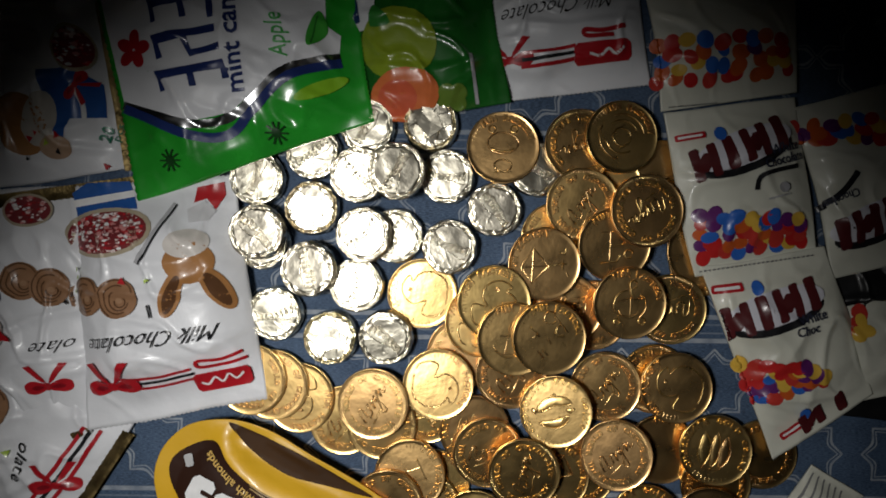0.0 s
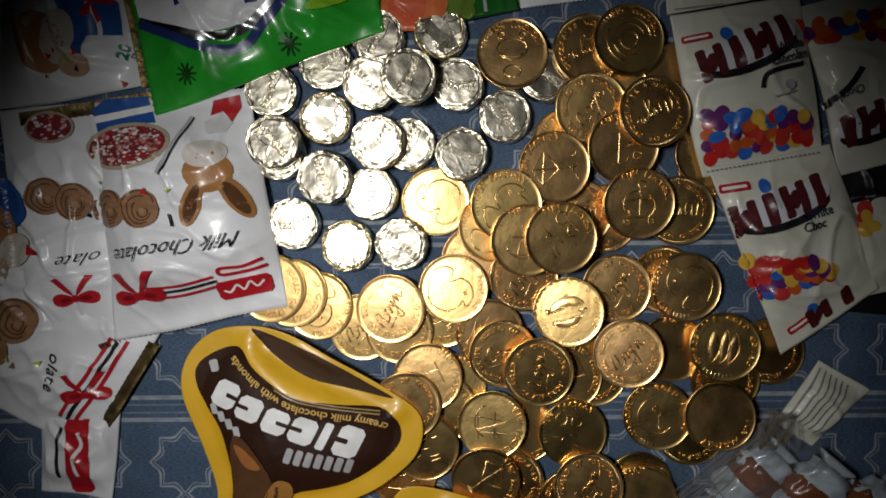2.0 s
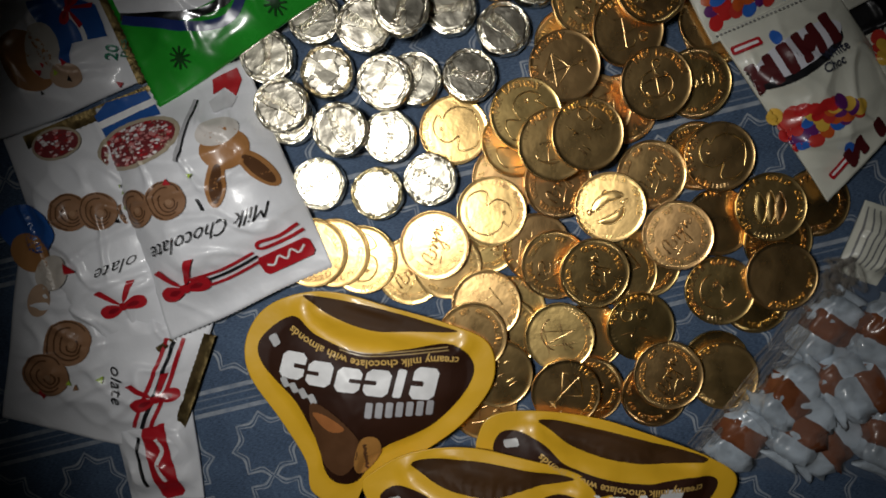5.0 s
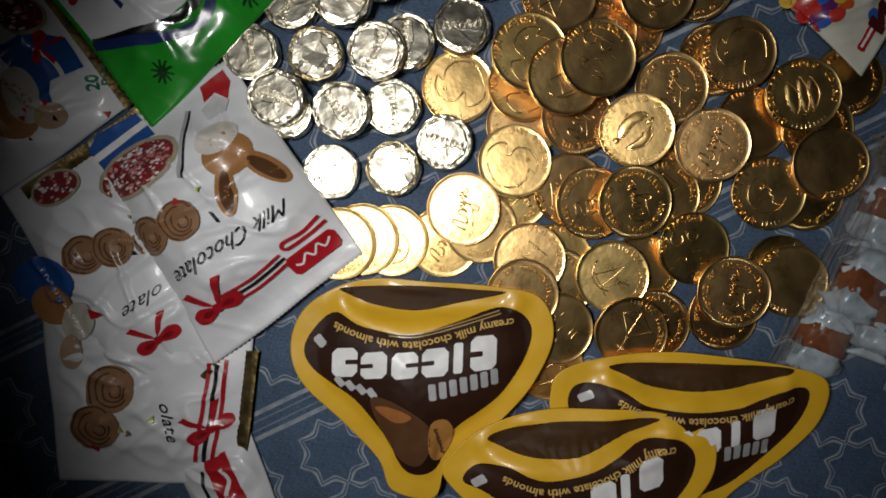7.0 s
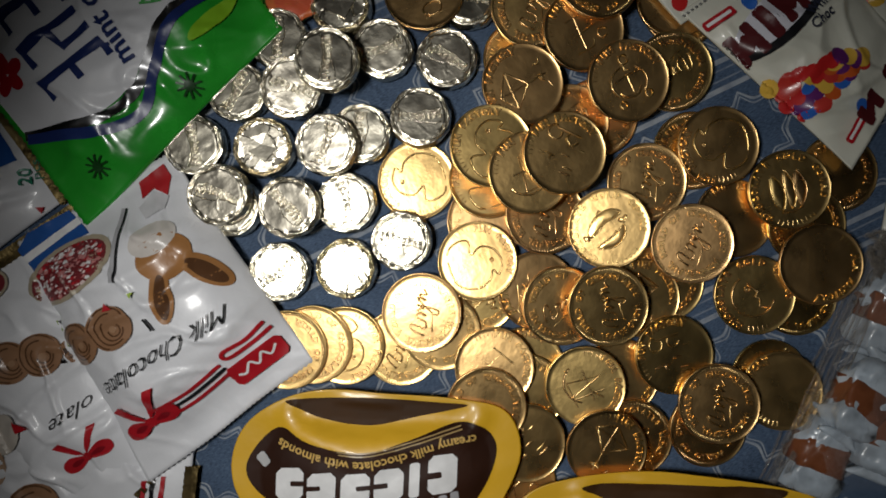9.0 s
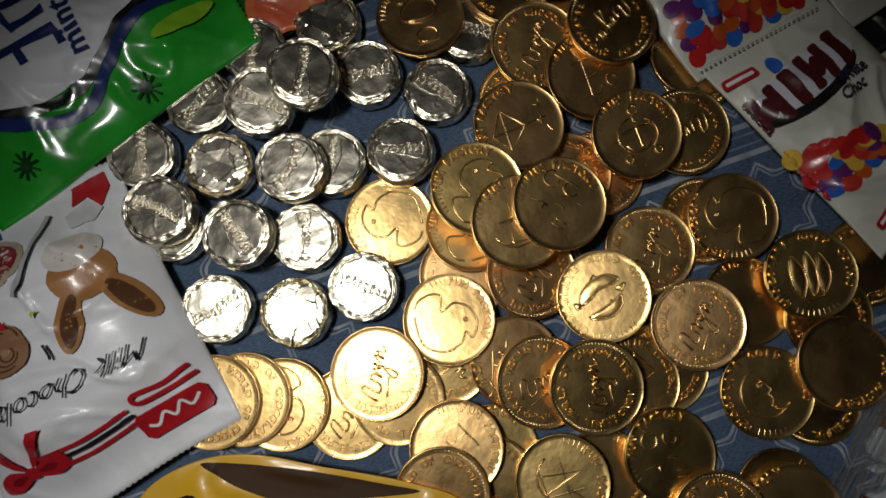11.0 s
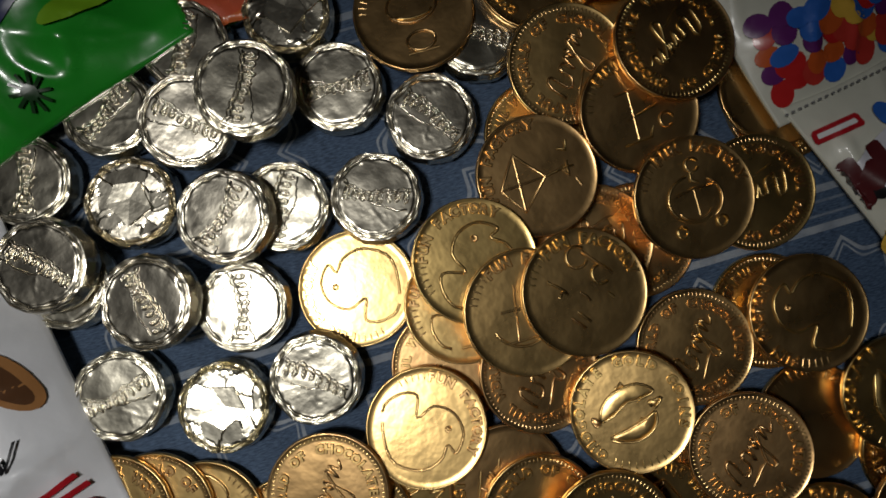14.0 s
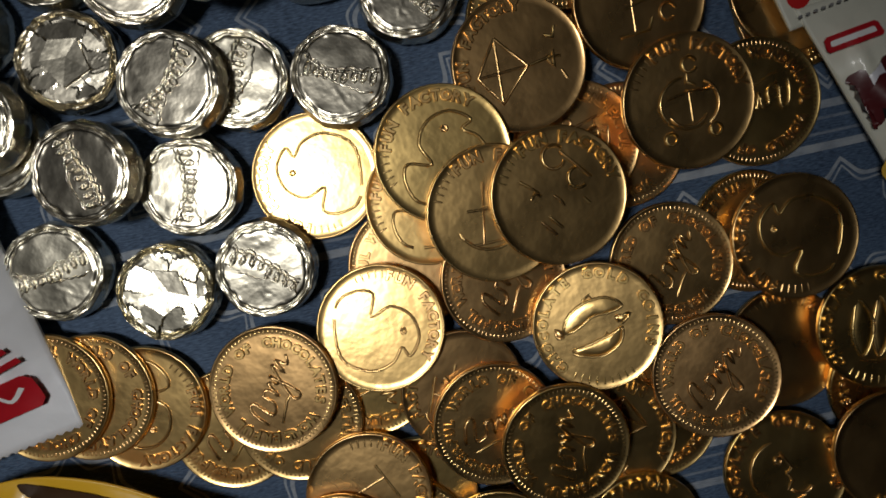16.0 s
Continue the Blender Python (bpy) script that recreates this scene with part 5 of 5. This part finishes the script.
kiss_c.bar("badge", ink(.5, .5, .5), (-0.0832, -0.2010), 0.0075, 0.0045, 190)

# clear bag of wrapped sweets
CLEAR = bpy.data.materials.new("clear_crinkled_film")
CLEAR.use_nodes = True
_b = CLEAR.node_tree.nodes["Principled BSDF"]
_b.inputs["Base Color"].default_value = (0.95, 0.95, 0.95, 1)
_b.inputs["Roughness"].default_value, _b.inputs["Alpha"].default_value, _b.inputs["Coat Weight"].default_value = 0.10, 0.08, 1.0
_n, _p = CLEAR.node_tree.nodes.new("ShaderNodeTexVoronoi"), CLEAR.node_tree.nodes.new("ShaderNodeBump")
_n.inputs["Scale"].default_value = 130
_p.inputs["Strength"].default_value, _p.inputs["Distance"].default_value = 0.9, 0.002
CLEAR.node_tree.links.new(_n.outputs["Distance"], _p.inputs["Height"])
CLEAR.node_tree.links.new(_p.outputs["Normal"], _b.inputs["Normal"])
CLEAR.node_tree.links.new(_p.outputs["Normal"], _b.inputs["Coat Normal"])
CRINKLE = CLEAR.copy()
CRINKLE.name = "gathered_clear_film"
CRINKLE.node_tree.nodes["Principled BSDF"].inputs["Base Color"].default_value = (0.72, 0.64, 0.54, 1)
CRINKLE.node_tree.nodes["Principled BSDF"].inputs["Alpha"].default_value = 0.32
WAX = material("waxed_sweet_paper", (0.40, 0.46, 0.52), 0.35, 0.0, 0.35, 90, 0.9, 150, coat=0.4)
CHOC = material("orange_brown_sweet_paper", (0.17, 0.055, 0.022), 0.35, 0.0, 0.25, 60, 0.4, 160, coat=0.3)


def sweet(x, y, z, rz, seed, label):
    """A twist-wrapped oblong sweet: rounded core, crumpled flared ends, brown printed panel."""
    thing = empty("wrapped_sweet", x, y, z, label, "sweet", "wrapped sweets in the clear bag")
    rnd = random.Random(seed)

    def tube(bm, stations, n=20, rough=0.0):
        rings = []
        for px, ry, rz_ in stations:
            ring = []
            for i in range(n):
                a = 2 * math.pi * i / n
                q = Vector((px * 260, math.cos(a) * 2.5, math.sin(a) * 2.5 + seed * 5))
                k = 1 + rough * noise.noise(q) + 0.5 * rough * noise.noise(q * 2.3)
                c, s = math.cos(a), math.sin(a)
                ring.append(bm.verts.new((px + 0.0015 * rough * noise.noise(q * 1.7), ry * k * math.copysign(abs(c) ** .6, c), 0.0062 + rz_ * k * math.copysign(abs(s) ** .55, s))))
            rings.append(ring)
        for a, b in zip(rings, rings[1:]):
            for i in range(n):
                bm.faces.new((a[i], a[(i + 1) % n], b[(i + 1) % n], b[i]))
        for r in (rings[0], rings[-1]):
            bm.faces.new(r)
        bmesh.ops.recalc_face_normals(bm, faces=bm.faces)
    bm = bmesh.new()
    tube(bm, [(-.0150, .004, .0025)] + [(-.0135 + .003 * k, .0088 + .0008 * math.sin(k * 1.3), .0056 + .0006 * math.sin(k)) for k in range(10)] + [(.0150, .004, .0025)], 26, 0.42)
    part("paper_wrap", bm, WAX, thing)
    for k in (-1, 1):
        bm = bmesh.new()
        tube(bm, [(k * .0140, .0034, .0022), (k * .0155, .0060, .0026), (k * .0170, .0082, .0022), (k * .0182, .0088, .0012)], 18, 0.25)
        part("twist_end", bm, WAX, thing)
    bm = bmesh.new()
    lo = -.0075 + .003 * rnd.random()
    tube(bm, [(lo, .0080, .0046), (lo + .0008, .0094, .0063), (lo + .004, .0097, .0066), (lo + .0075, .0098, .0066), (lo + .0105, .0094, .0063), (lo + .0115, .0080, .0046)], 26, 0.42)
    part("printed_band", bm, CHOC, thing, "orange-brown printed band")
    thing.matrix_basis = pose(x, y, z, rnd.uniform(-12, 12), rnd.uniform(-10, 10), rz) @ Matrix.Scale(1.25, 4)
    return thing


SW = "white waxed paper sweet with brown band in a clear bag"
rs = random.Random(12)
ba, bb, bc, bd = (0.0785, -0.2245), (0.1722, -0.1559), (0.2323, -0.1875), (0.2101, -0.2644)
lay = math.degrees(math.atan2(bb[1] - ba[1], bb[0] - ba[0]))
for j in range(5):
    for i in range(3):
        p = mix2(mix2(ba, bb, (i + .4 + .25 * (j % 2)) / 3), mix2(bd, bc, (i + .4 + .25 * (j % 2)) / 3), (j + .45) / 5)
        sweet(p[0] + rs.uniform(-.004, .004), p[1] + rs.uniform(-.004, .004), 0.0006 + 0.006 * ((i + j) % 2) + 0.003 * (0 < i < 3 and 0 < j), lay + rs.uniform(-22, 22), i + 7 * j, SW)


def clear_bag():
    """Crinkled clear film draped over the sweets, gathered at its mouth."""
    corners = [(0.0647, -0.2308), (0.1690, -0.1440), (0.2472, -0.1835), (0.2229, -0.2760)]
    cx, cy = sum(p[0] for p in corners) / 4, sum(p[1] for p in corners) / 4
    thing = empty("clear_candy_bag", cx, cy, 0.0005, "clear crinkled plastic bag over white wrapped sweets", "candy bag")
    bm = bmesh.new()
    n, rows = 60, []
    for j in range(n + 1):
        row = []
        for i in range(n + 1):
            u, v = i / n, j / n
            x, y = mix2(mix2(corners[0], corners[1], u), mix2(corners[3], corners[2], u), v)
            x += 0.012 * noise.noise(Vector((x * 30, y * 30, 11)))
            y += 0.012 * noise.noise(Vector((x * 30, y * 30, 17)))
            f = (1 - abs(2 * u - 1) ** 4) * (1 - abs(2 * v - 1) ** 4)
            z = 0.001 + 0.0235 * f ** .6 + 0.003 * abs(noise.noise(Vector((x * 70, y * 70, 3)))) + 0.002 * noise.noise(Vector((x * 160, y * 160, 5))) * f
            row.append(bm.verts.new((x - cx, y - cy, max(z, 0.0008))))
        rows.append(row)
    for a, b in zip(rows, rows[1:]):
        for i in range(n):
            bm.faces.new((a[i], a[i + 1], b[i + 1], b[i]))
    film = part("film", bm, CLEAR, thing)
    film.visible_shadow = False
    bm = bmesh.new()
    rnd = random.Random(4)
    b = corners[1]
    for k in range(14):
        q = [(b[0] - cx + rnd.uniform(-.012, .010), b[1] - cy + rnd.uniform(-.012, .010)) for _ in range(3)]
        ridge(bm, curve_through(q, False, 4), 0.0018, 0.003, 0.010 + 0.006 * rnd.random())
    tagged(part("gathered_mouth", bm, CRINKLE, thing), "", "", "", "stuff")
    for k in range(7):
        bm = bmesh.new()
        line = []
        for i in range(15):
            q = mix2(corners[0], corners[1], .12 + .88 * i / 14)
            line.append((q[0] - cx + .0022 * (k - 2) * .6 + .0016 * noise.noise(Vector((i * .9, k * 3.1, 1))), q[1] - cy - .0022 * (k - 2) * .6 + .0016 * noise.noise(Vector((i * .9, k * 3.1, 7)))))
        ridge(bm, line, 0.0009 + .0006 * (k % 3), 0.0016, 0.0055 + 0.0012 * k)
        part("crinkled_fold", bm, CRINKLE, thing)


clear_bag()
